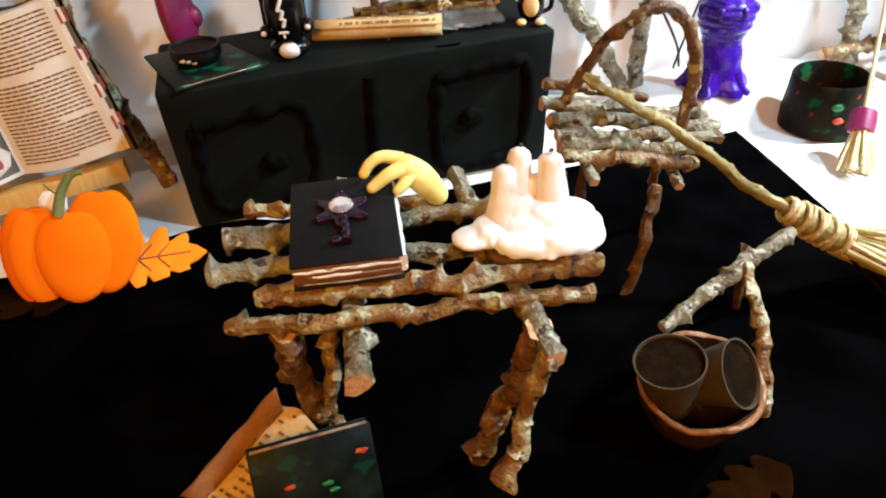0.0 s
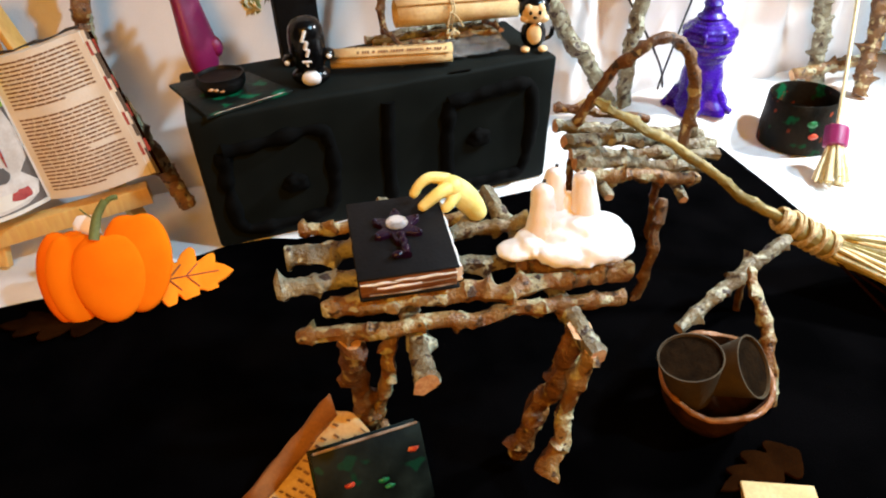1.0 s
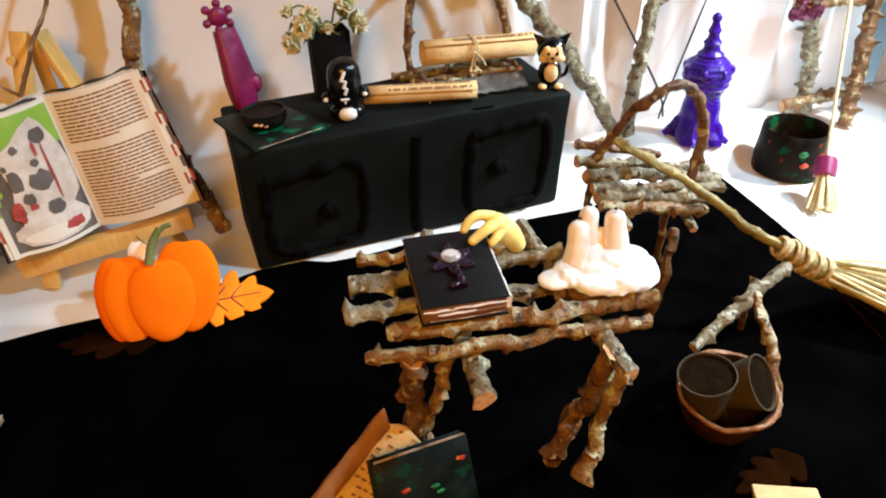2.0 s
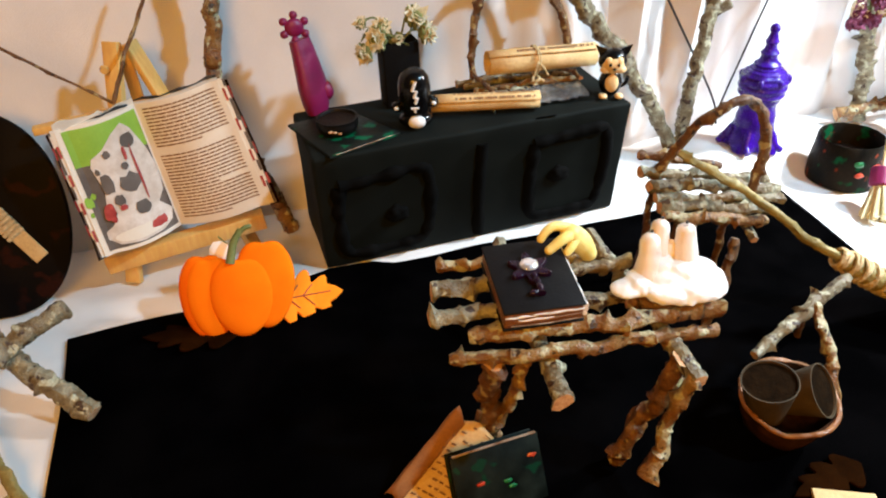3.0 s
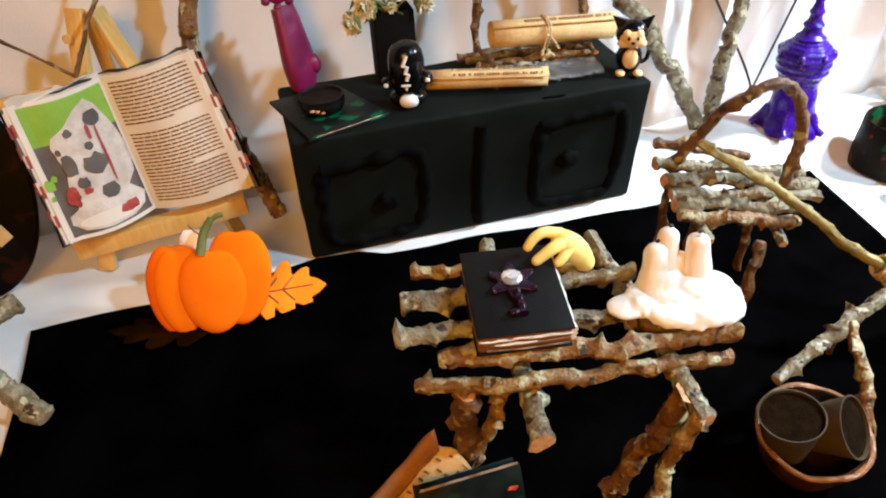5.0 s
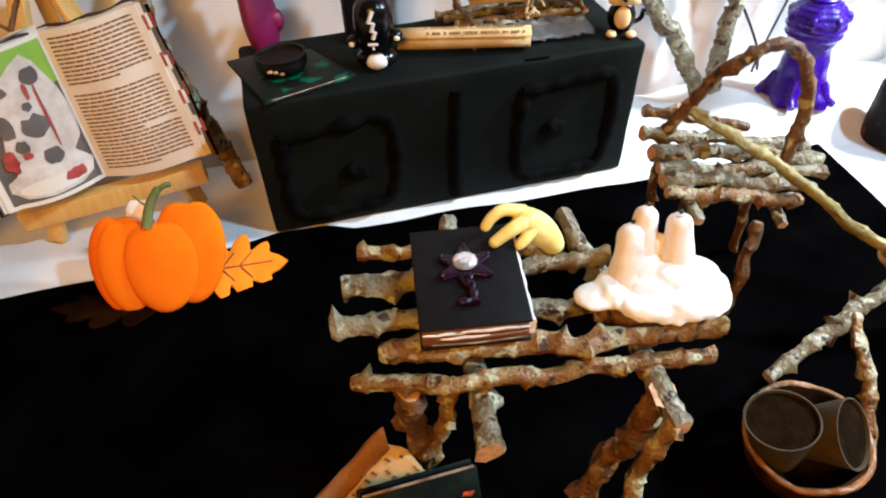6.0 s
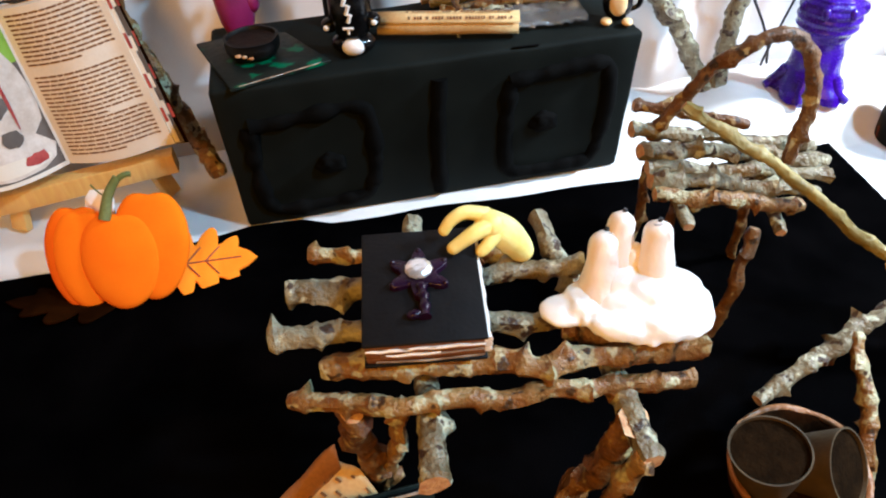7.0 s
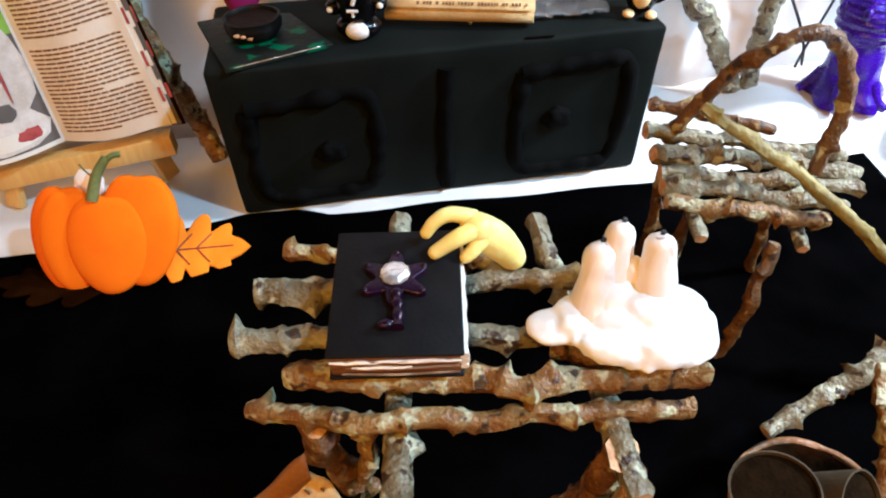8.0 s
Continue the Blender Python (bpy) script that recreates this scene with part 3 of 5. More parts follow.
def cat_figure():
    bm = bmesh.new()
    blob(bm, (0, 0.001, 0.0075), (0.0062, 0.0055, 0.0078), 0, 0.05, mat=0)
    blob(bm, (0, -0.0040, 0.0085), (0.0036, 0.0022, 0.0052), 0, 0.05, mat=1)
    blob(bm, (0, -0.0005, 0.0205), (0.0076, 0.0066, 0.0068), 0, 0.03, mat=0)
    blob(bm, (0, -0.0036, 0.0192), (0.0060, 0.0044, 0.0052), 0, 0.05, mat=1)
    for s in (-1, 1):
        blob(bm, (s * 0.0040, -0.0044, 0.0166), (0.0030, 0.0024, 0.0022), 0, 0.05, 1.5, 2, mat=1)
        blob(bm, (s * 0.0026, -0.0052, 0.0212), (0.0024, 0.0022, 0.0030), 0, 0.0, 1.5, 2, mat=1)
        blob(bm, (s * 0.0042, -0.0052, 0.0014), (0.0024, 0.0030, 0.0016), 0, 0.05, 1.5, 2, mat=1)
        blob(bm, (s * 0.0021, -0.0078, 0.0202), (0.0008, 0.0006, 0.0011), 0, 0, 1.5, 2, mat=0)
        top = bm.verts.new((s * 0.0098, 0.0005, 0.0290))
        base = [bm.verts.new(p) for p in ((s * 0.0020, -0.0012, 0.0262), (s * 0.0070, -0.0014, 0.0228), (s * 0.0070, 0.0022, 0.0228), (s * 0.0022, 0.0026, 0.0262))]
        bm.faces.new(base)
        for k in range(4):
            bm.faces.new((base[k], base[(k + 1) % 4], top))
    blob(bm, (0, -0.0082, 0.0180), (0.0011, 0.0008, 0.0008), 0, 0, 1.5, 2, mat=0)
    tube(bm, curve_points([(0.003, 0.005, 0.002), (0.0085, 0.006, 0.004), (0.0095, 0.004, 0.009)]), 0.0012, 8)
    ob = tagged(obj("cat_figurine", bm, [BLACK_GLOSS, CREAM]), "small black and cream seated cat figurine", "figurine")
    ob.matrix_world = pose(0.2460, 0.0065, TOP, 0, 0, -22) @ Matrix.Diagonal((1.10, 1.05, 1.05, 1))


cat_figure()


def scroll(name, a, b, r, parent_label, lines, seed, tied=True, face=0.0):
    """A rolled parchment from a to b with its spiral ends and rows of unreadable print."""
    a, b = Vector(a), Vector(b)
    root = thing(name, a, parent_label, "scroll")
    d = (b - a)
    L = d.length
    q = d.to_track_quat("X", "Z").to_matrix().to_4x4()
    rnd = random.Random(seed)
    bm = bmesh.new()
    turns, n = 2.6, 90
    rows = []
    for i in range(n + 1):
        t = i / n
        ang = face + turns * 2 * math.pi * t
        rr = r * (0.45 + 0.55 * t)
        rows.append([bm.verts.new(q @ Vector((L * u + rnd.uniform(-1, 1) * 0.0002 + 0.0012 * (1 - t) * (1 if u < 0.5 else -1), rr * math.cos(ang), rr * math.sin(ang) * (1 + 0.03 * math.sin(u * 6))))) for u in (0, 0.25, 0.5, 0.75, 1)])
    for p, s in zip(rows, rows[1:]):
        for k in range(4):
            bm.faces.new((p[k], p[k + 1], s[k + 1], s[k]))
    pap = part("paper", bm, PARCHMENT, root)
    pap.modifiers.new("thick", "SOLIDIFY").thickness = 0.00025
    bm = bmesh.new()
    for row in range(lines):
        ang = face + turns * 2 * math.pi - 0.28 - row * 0.62
        u, letter = 0.16 + rnd.uniform(0, 0.1), 0
        while u < 0.95:
            letter += 1
            u1 = min(u + rnd.uniform(0.010, 0.020), 0.96)
            vs = []
            for uu, aa in ((u, ang), (u1, ang), (u1, ang - 0.24), (u, ang - 0.24)):
                rr = r + 0.00035
                vs.append(bm.verts.new(q @ Vector((L * uu, rr * math.cos(aa), rr * math.sin(aa)))))
            bm.faces.new(vs)
            u = u1 + (0.026 if rnd.random() < 0.22 else 0.006)
    part("print", bm, INK, pap)
    if tied:
        bm = bmesh.new()
        for off in (0.0, 0.0013):
            ring = [q @ Vector((L * 0.42 + off + 0.0004 * math.sin(3 * t), (r + 0.0007) * math.cos(t), (r + 0.0007) * math.sin(t))) for t in [2 * math.pi * k / 28 for k in range(29)]]
            tube(bm, ring, 0.0005, 6, False)
        k0 = q @ Vector((L * 0.42, -r - 0.001, 0.001))
        tube(bm, curve_points([k0, k0 + Vector((0.002, -0.003, -0.002)), k0 + Vector((0.005, -0.003, -0.007))]), 0.0005, 6)
        tube(bm, curve_points([k0, k0 + Vector((-0.002, -0.003, 0.001)), k0 + Vector((-0.004, -0.003, -0.006))]), 0.0005, 6)
        part("string", bm, TWINE, root)
    return root


scroll("parchment_scroll", (0.1385, 0.0220, TOP + 0.0062), (0.1990, 0.0040, TOP + 0.0060), 0.0056, "rolled parchment with brown print, lying on the sideboard", 2, 3, False, math.radians(-60))
scroll("tied_scroll", (0.1770, 0.0310, TOP + 0.0212), (0.2460, 0.0280, TOP + 0.0178), 0.0077, "parchment scroll tied with string, on a twig rack", 2, 8, True, math.radians(-82))


def twig_rack():
    root = thing("twig_rack", (0.208, 0.036, TOP), "small twig rack with an upright hoop, under the scroll", "rack")
    sets = [((0.166, 0.026, 0.0035), (0.232, 0.020, 0.0035)), ((0.170, 0.034, 0.0036), (0.236, 0.030, 0.0036)), ((0.167, 0.044, 0.0035), (0.240, 0.040, 0.0035)), ((0.164, 0.050, 0.0034), (0.244, 0.050, 0.0034))]
    for k, (p, q) in enumerate(sets):
        a, b = Vector(p) + Vector((0, 0, TOP)), Vector(q) + Vector((0, 0, TOP))
        o = twig("slat", [a, (a + b) / 2 + Vector((0, 0.001, 0.0008)), b], 0.0034, 0.0030, 40 + k, None, BARK_GREY if k != 1 else BARK)
        under(root, o)
    for k, (x, l) in enumerate(((0.176, 0), (0.232, 0))):
        o = twig("crosspiece", [(x, 0.018, TOP + 0.0085), (x, 0.054, TOP + 0.0085)], 0.0022, 0.0022, 50 + k, None, BARK_RED)
        under(root, o)
    o = twig("hoop", [(0.176, 0.052, TOP + 0.004), (0.176, 0.054, TOP + 0.024), (0.184, 0.056, TOP + 0.056), (0.204, 0.058, TOP + 0.072), (0.224, 0.058, TOP + 0.060), (0.238, 0.054, TOP + 0.030), (0.241, 0.052, TOP + 0.006)], 0.0034, 0.0048, 54, None, BARK_RED)
    under(root, o)
    bm = bmesh.new()
    rows = []
    for i in range(46):
        u = i / 45
        rows.append([bm.verts.new(Vector((0.172 + 0.060 * u, 0.0205 - 0.003 * u - 0.0022 * j, TOP + 0.0018 + 0.0055 * (1 - j / 5))) + 0.0022 * noise.noise_vector(Vector((i * 0.55, j * 0.9, 2)))) for j in range(6)])
    for r0, r1 in zip(rows, rows[1:]):
        for j in range(5):
            bm.faces.new((r0[j], r0[j + 1], r1[j + 1], r1[j]))
    o = obj("film", bm, FILM, label="crumpled clear plastic film")
    o.modifiers.new("thick", "SOLIDIFY").thickness = 0.0001
    under(root, o)
    bm = bmesh.new()
    line = [Vector((0.206 + 0.003 * math.cos(t), 0.024 + 0.004 * math.sin(t * 1.3), TOP + 0.0085 + 0.0025 * math.sin(t))) for t in [0.35 * k for k in range(40)]]
    tube(bm, line, 0.0008, 6)
    o = obj("binding", bm, TWINE)
    under(root, o)
    return root


twig_rack()


# ---- twig bench and what lies on it ----
def twig_bench():
    root = thing("twig_bench", (0.135, -0.158, 0.0), "rustic miniature bench built of knobbly twigs", "bench")
    slats = [
        ([(0.0950, -0.1212, 0.0785), (0.1104, -0.1239, 0.0780), (0.1300, -0.1290, 0.0765), (0.1572, -0.1348, 0.0752)], 0.0038, 0.0042, BARK),
        ([(0.0880, -0.1365, 0.0798), (0.1053, -0.1385, 0.0788), (0.1451, -0.1412, 0.0762), (0.1722, -0.1420, 0.0752)], 0.0052, 0.0046, BARK_GREY),
        ([(0.0822, -0.1520, 0.0782), (0.1003, -0.1536, 0.0780), (0.1407, -0.1590, 0.0755), (0.1600, -0.1605, 0.0748)], 0.0050, 0.0044, BARK_GREY),
        ([(0.0945, -0.1605, 0.0740), (0.1150, -0.1660, 0.0745), (0.1386, -0.1698, 0.0742), (0.1473, -0.1742, 0.0735), (0.1623, -0.1746, 0.0735), (0.1925, -0.1764, 0.0702)], 0.0050, 0.0052, BARK),
        ([(0.0852, -0.1660, 0.0702), (0.1109, -0.1762, 0.0732), (0.1277, -0.1780, 0.0722), (0.1600, -0.1802, 0.0688), (0.1892, -0.1800, 0.0628)], 0.0040, 0.0042, BARK),
    ]
    for k, (line, r0, r1, bark) in enumerate(slats):
        under(root, twig("slat", line, r0, r1, 11 + k * 3, None, bark, 0.011, 0.45, 0.0012))
    under(root, twig("extra_slat", [(0.158, -0.164, 0.0735), (0.176, -0.170, 0.0715), (0.1935, -0.1715, 0.0690)], 0.0042, 0.0050, 77, None, BARK_RED, 0.009))
    under(root, twig("cross_pole", [(0.1282, -0.1065, 0.0735), (0.1230, -0.150, 0.0690), (0.1162, -0.1960, 0.0672)], 0.0050, 0.0064, 31, None, BARK_GREY, 0.014, 0.3))
    under(root, twig("cross_pole", [(0.1665, -0.1165, 0.0752), (0.1690, -0.155, 0.0675), (0.1690, -0.1995, 0.0610)], 0.0048, 0.0060, 32, None, BARK_GREY, 0.014, 0.3))
    legs = [
        ([(0.1000, -0.1715, 0.0680), (0.1021, -0.1610, 0.032), (0.1060, -0.1500, 0.0022)], 0.0062, 0.0058, BARK_RED),
        ([(0.1125, -0.1720, 0.0680), (0.1105, -0.1660, 0.044), (0.1062, -0.1552, 0.0120), (0.1050, -0.1530, 0.0018)], 0.0036, 0.0040, BARK),
        ([(0.1675, -0.1975, 0.0620), (0.1625, -0.1950, 0.034), (0.1522, -0.2000, 0.0150)], 0.0044, 0.0056, BARK),
        ([(0.1690, -0.1880, 0.0640), (0.1610, -0.1840, 0.034), (0.1515, -0.1805, 0.0022)], 0.0064, 0.0062, BARK_RED),
    ]
    for k, (line, r0, r1, bark) in enumerate(legs):
        under(root, twig("leg", line, r0, r1, 61 + k * 2, None, bark, 0.012, 0.4, 0.0014))
    return root


twig_bench()


def spell_book():
    c = Vector((0.1231, -0.1513, 0.0801))
    root = thing("spell_book", c, "small thick black book with a jewelled cover", "book")
    m = facing((0, 0, 0), (0.0301, -0.0046, -0.0002), (0.0029, 0.0376, 0.0037))
    w, h, t = 0.0305, 0.0380, 0.0085
    bm = bmesh.new()
    box(bm, (w - 0.0010, h - 0.0012, t - 0.0016), m @ pose(0, 0, t / 2), 0.0006)
    for v in bm.verts:
        v.co += 0.0002 * noise.noise_vector(v.co * 300)
    part("page_block", bm, PAGES_BROWN, root, "brown stained page block")
    for name, z in (("back_cover", 0.0004), ("front_cover", t)):
        bm = bmesh.new()
        box(bm, (w, h, 0.0010), m @ pose(0, 0, z), 0.0004)
        cov = part(name, bm, COVER, root)
    bm = bmesh.new()
    rnd = random.Random(3)
    for k in range(3):
        z = 0.0018 + k * 0.0024
        tube(bm, [m @ Vector((-w / 2 + 0.002 + 0.004 * rnd.random(), -h / 2 + 0.0004, z)), m @ Vector((0, -h / 2 - 0.0001, z)), m @ Vector((w / 2 - 0.001, -h / 2 + 0.0004, z))], 0.00028, 5)
        tube(bm, [m @ Vector((w / 2 - 0.0004, -h / 2 + 0.001, z)), m @ Vector((w / 2 + 0.0001, 0, z)), m @ Vector((w / 2 - 0.0004, h / 2 - 0.003, z))], 0.00028, 5)
    part("page_edge", bm, EDGE_STRIP, root, "glossy cream page edges")
    # whitish pages at the right; highlights there and in front laid on as white strips
    bm = bmesh.new()
    for k, z in enumerate((0.0030, 0.0050, 0.0068)):
        edge = [m @ Vector((w / 2 + 0.0001, -h / 2 + 0.0008 + (h - 0.003) * i / 12, z + 0.0003 * rnd.random())) for i in range(13)]
        tube(bm, edge, lambda i, a, n: 0.0010 * (1 + 0.25 * math.sin(i * 2.3 + k)), 6)
    for k, (x0, x1, z) in enumerate(((0.35, 0.98, 0.0066), (0.02, 0.42, 0.0064), (0.18, 0.62, 0.0044))):
        tube(bm, [m @ Vector((-w / 2 + w * (x0 + (x1 - x0) * i / 6), -h / 2 + 0.0001, z + 0.0002 * math.sin(i * 2 + k))) for i in range(7)], lambda i, a, n: 0.0002 + 0.0003 * math.sin(math.pi * (i + 0.3) / 6.6), 6)
    part("page_edge", bm, PAGE_GLINT, root, "white page edges with painted highlight streaks")
    # the charm on the cover
    at = m @ pose(-0.0004, 0.0022, t + 0.0005, 0, 0, -2)
    bm = bmesh.new()
    star = []
    for k in range(48):
        a = 2 * math.pi * k / 48
        star.append((0.0086 * (0.76 - 0.24 * math.cos(6 * a)) * math.cos(a), 0.0086 * (0.76 - 0.24 * math.cos(6 * a)) * math.sin(a)))
    plate(bm, star, 0.0016, at, 0.0004)
    charm = part("charm", bm, PLUM, root, "dark plum flower-key charm")
    bm = bmesh.new()
    shaft = [at @ Vector((0.0005, -0.004, 0.0012)), at @ Vector((0.0012, -0.009, 0.0013)), at @ Vector((0.0014, -0.0145, 0.0012))]
    tube(bm, curve_points(shaft, 0.0008), lambda i, a, n: 0.0013 * (1 + 0.25 * math.sin(i * 1.7)), 10)
    blob(bm, at @ Vector((-0.0012, -0.0135, 0.0012)), (0.0020, 0.0013, 0.0012), 2, 0.1)
    part("shaft", bm, PLUM, charm)
    bm = bmesh.new()
    lathe(bm, [(0.0030, 0.0), (0.0037, 0.0006), (0.0034, 0.0011), (0.0024, 0.0017), (0.0018, 0.0018)], 11, at @ pose(0, 0.001, 0.0014))
    part("gem", bm, GEM, charm, "clear faceted gem", False)
    for k in range(6):
        a = math.radians(60 * k + 30)
        bm = bmesh.new()
        blob(bm, at @ Vector((0.0078 * math.cos(a), 0.0078 * math.sin(a), 0.0014)), (0.0008, 0.0008, 0.0008), k, 0, 1, 2)
        part("bead", bm, PLUM, charm)
    return root


spell_book()


def wax_fingers():
    root = thing("finger_candle", (0.1750, -0.1650, 0.0772), "white wax candle shaped as stumpy melted fingers", "candle")
    bm = bmesh.new()
    rnd = random.Random(9)
    lumps = [(-0.0165, -0.003, 0.0030, 0.0065, 0.0058, 0.0036), (-0.010, 0.000, 0.0045, 0.0070, 0.0070, 0.0050), (-0.001, -0.007, 0.0040, 0.0095, 0.0060, 0.0048), (0.008, -0.006, 0.0045, 0.0085, 0.0070, 0.0055), (0.014, 0.001, 0.0050, 0.0075, 0.0075, 0.0062), (0.006, 0.003, 0.0065, 0.0110, 0.0080, 0.0078), (-0.003, 0.005, 0.0070, 0.0080, 0.0070, 0.0085), (0.013, 0.006, 0.0050, 0.0068, 0.0062, 0.0058), (0.000, 0.000, 0.0060, 0.0095, 0.0075, 0.0062), (0.0006, 0.0085, 0.0080, 0.0060, 0.0060, 0.0085), (0.0160, -0.0030, 0.0032, 0.0060, 0.0062, 0.0038)]
    for k, (x, y, z, a, b, c) in enumerate(lumps):
        rise = 0.72 if y < 0.002 else 0.78
        blob(bm, (x, y, z * rise), (a, b, c * rise), k, 0.10, 2.2, 3)
    for k in range(46):
        a = rnd.uniform(-2.9, 0.9)
        blob(bm, (0.003 + 0.0165 * math.cos(a), -0.001 + 0.0105 * math.sin(a), rnd.uniform(0.0012, 0.0048)), (rnd.uniform(0.0014, 0.0028), rnd.uniform(0.0014, 0.0026), rnd.uniform(0.0009, 0.0018)), k, 0.25, 2, 2)
    for v in bm.verts:
        v.co.z = max(v.co.z, 0.0002)
    base = part("melted_base", bm, WAX, root)
    re = base.modifiers.new("melt", "REMESH")
    re.mode, re.voxel_size, re.use_smooth_shade = "VOXEL", 0.00045, True
    sm = base.modifiers.new("soft", "SMOOTH")
    sm.factor, sm.iterations = 0.5, 20
    frill = bpy.data.textures.new("wax_frill", "CLOUDS")
    frill.noise_scale, frill.noise_depth = 0.0042, 1
    di = base.modifiers.new("frill", "DISPLACE")
    di.texture, di.strength, di.mid_level, di.texture_coords = frill, 0.0006, 0.45, "LOCAL"
    after = base.modifiers.new("round", "SMOOTH")
    after.factor, after.iterations = 0.5, 3
    back = Matrix.Rotation(radians(19), 4, "Z")
    fingers = [((0.1695, -0.1605, 0.0790), (0.1718, -0.1540, 0.0968), 0.0078, 0.0036), ((0.1735, -0.1580, 0.0790), (0.1772, -0.1520, 0.1003), 0.0072, 0.0036), ((0.1838, -0.1630, 0.0790), (0.1841, -0.1580, 0.1003), 0.0070, 0.0038), ((0.1785, -0.1590, 0.0790), (0.1793, -0.1572, 0.0935), 0.0042, 0.0026)]
    for k, (foot, tip, r0, r1) in enumerate(fingers):
        foot, tip = back @ (Vector(foot) - root.location), back @ (Vector(tip) - root.location)
        line = curve_points([foot, foot.lerp(tip, 0.5) + Vector((-0.0004, -0.0004, 0)), tip], 0.001)
        bm = bmesh.new()
        tube(bm, line, lambda i, a, n: (r1 + (r0 - r1) * (1 - i / n) ** 2) * (1 + 0.05 * math.sin(i * 0.55 + k) + 0.10 * noise.noise(Vector((math.cos(a), math.sin(a), i * 0.3 + k * 9)))) * (1 if i < n - 4 else max(0.15, math.sqrt(max(0, 1 - ((i - n + 4) / 3.15) ** 2)))), 20)
        f = part("finger", bm, WAX_SKIN, root, "flesh-toned wax finger")
        if k < 3:
            bm = bmesh.new()
            blob(bm, tip + (Vector((-0.0020, -r1 * 0.72, -0.0034)) if k == 1 else Vector((0, -0.0012, -0.0006))), (0.0017, 0.0014, 0.0022) if k == 1 else (0.0016, 0.0014, 0.0009), k, 0.45, 2, 2)
            part("nail", bm, WAX_NAIL, f)
            bm = bmesh.new()
            tube(bm, [tip + Vector((0, 0, -0.0010)), tip + Vector((0.0003, 0, 0.0010))], 0.0006, 6)
            part("wick", bm, CORD, f)
    root.rotation_euler = (0, 0, radians(-19))
    return root


wax_fingers()


def rubber_claw():
    bm = bmesh.new()
    tube(bm, curve_points([(0.1548, -0.1382, 0.0812), (0.1528, -0.1388, 0.0845), (0.1490, -0.1398, 0.0900), (0.1440, -0.1408, 0.0955)], 0.0008), lambda i, a, n: 0.0037 + 0.0010 * math.sin(math.pi * i / n), 18, squash=0.9)
    blob(bm, (0.1545, -0.1382, 0.0814), (0.0037, 0.0036, 0.0036), 1, 0.05)
    blob(bm, (0.1445, -0.1408, 0.0950), (0.0042, 0.0042, 0.0036), 1, 0.05)
    fingers = [([(0.1445, -0.1390, 0.0965), (0.1385, -0.1388, 0.0985), (0.1345, -0.1393, 0.0972), (0.1322, -0.1398, 0.0945)], 0.0022), ([(0.1445, -0.1420, 0.0955), (0.1390, -0.1442, 0.0952), (0.1335, -0.1448, 0.0922)], 0.0025), ([(0.1455, -0.1430, 0.0930), (0.1425, -0.1452, 0.0912), (0.1408, -0.1458, 0.0902)], 0.0022)]
    for k, (line, r) in enumerate(fingers):
        tube(bm, curve_points(line, 0.0008), lambda i, a, n: r * (1 - 0.30 * i / n), 12)
        blob(bm, line[-1], (r * 0.72,) * 3, k, 0, 1, 2)
    tagged(obj("toy_claw", bm, YELLOW), "yellow rubber toy claw resting on the bench", "toy")


rubber_claw()


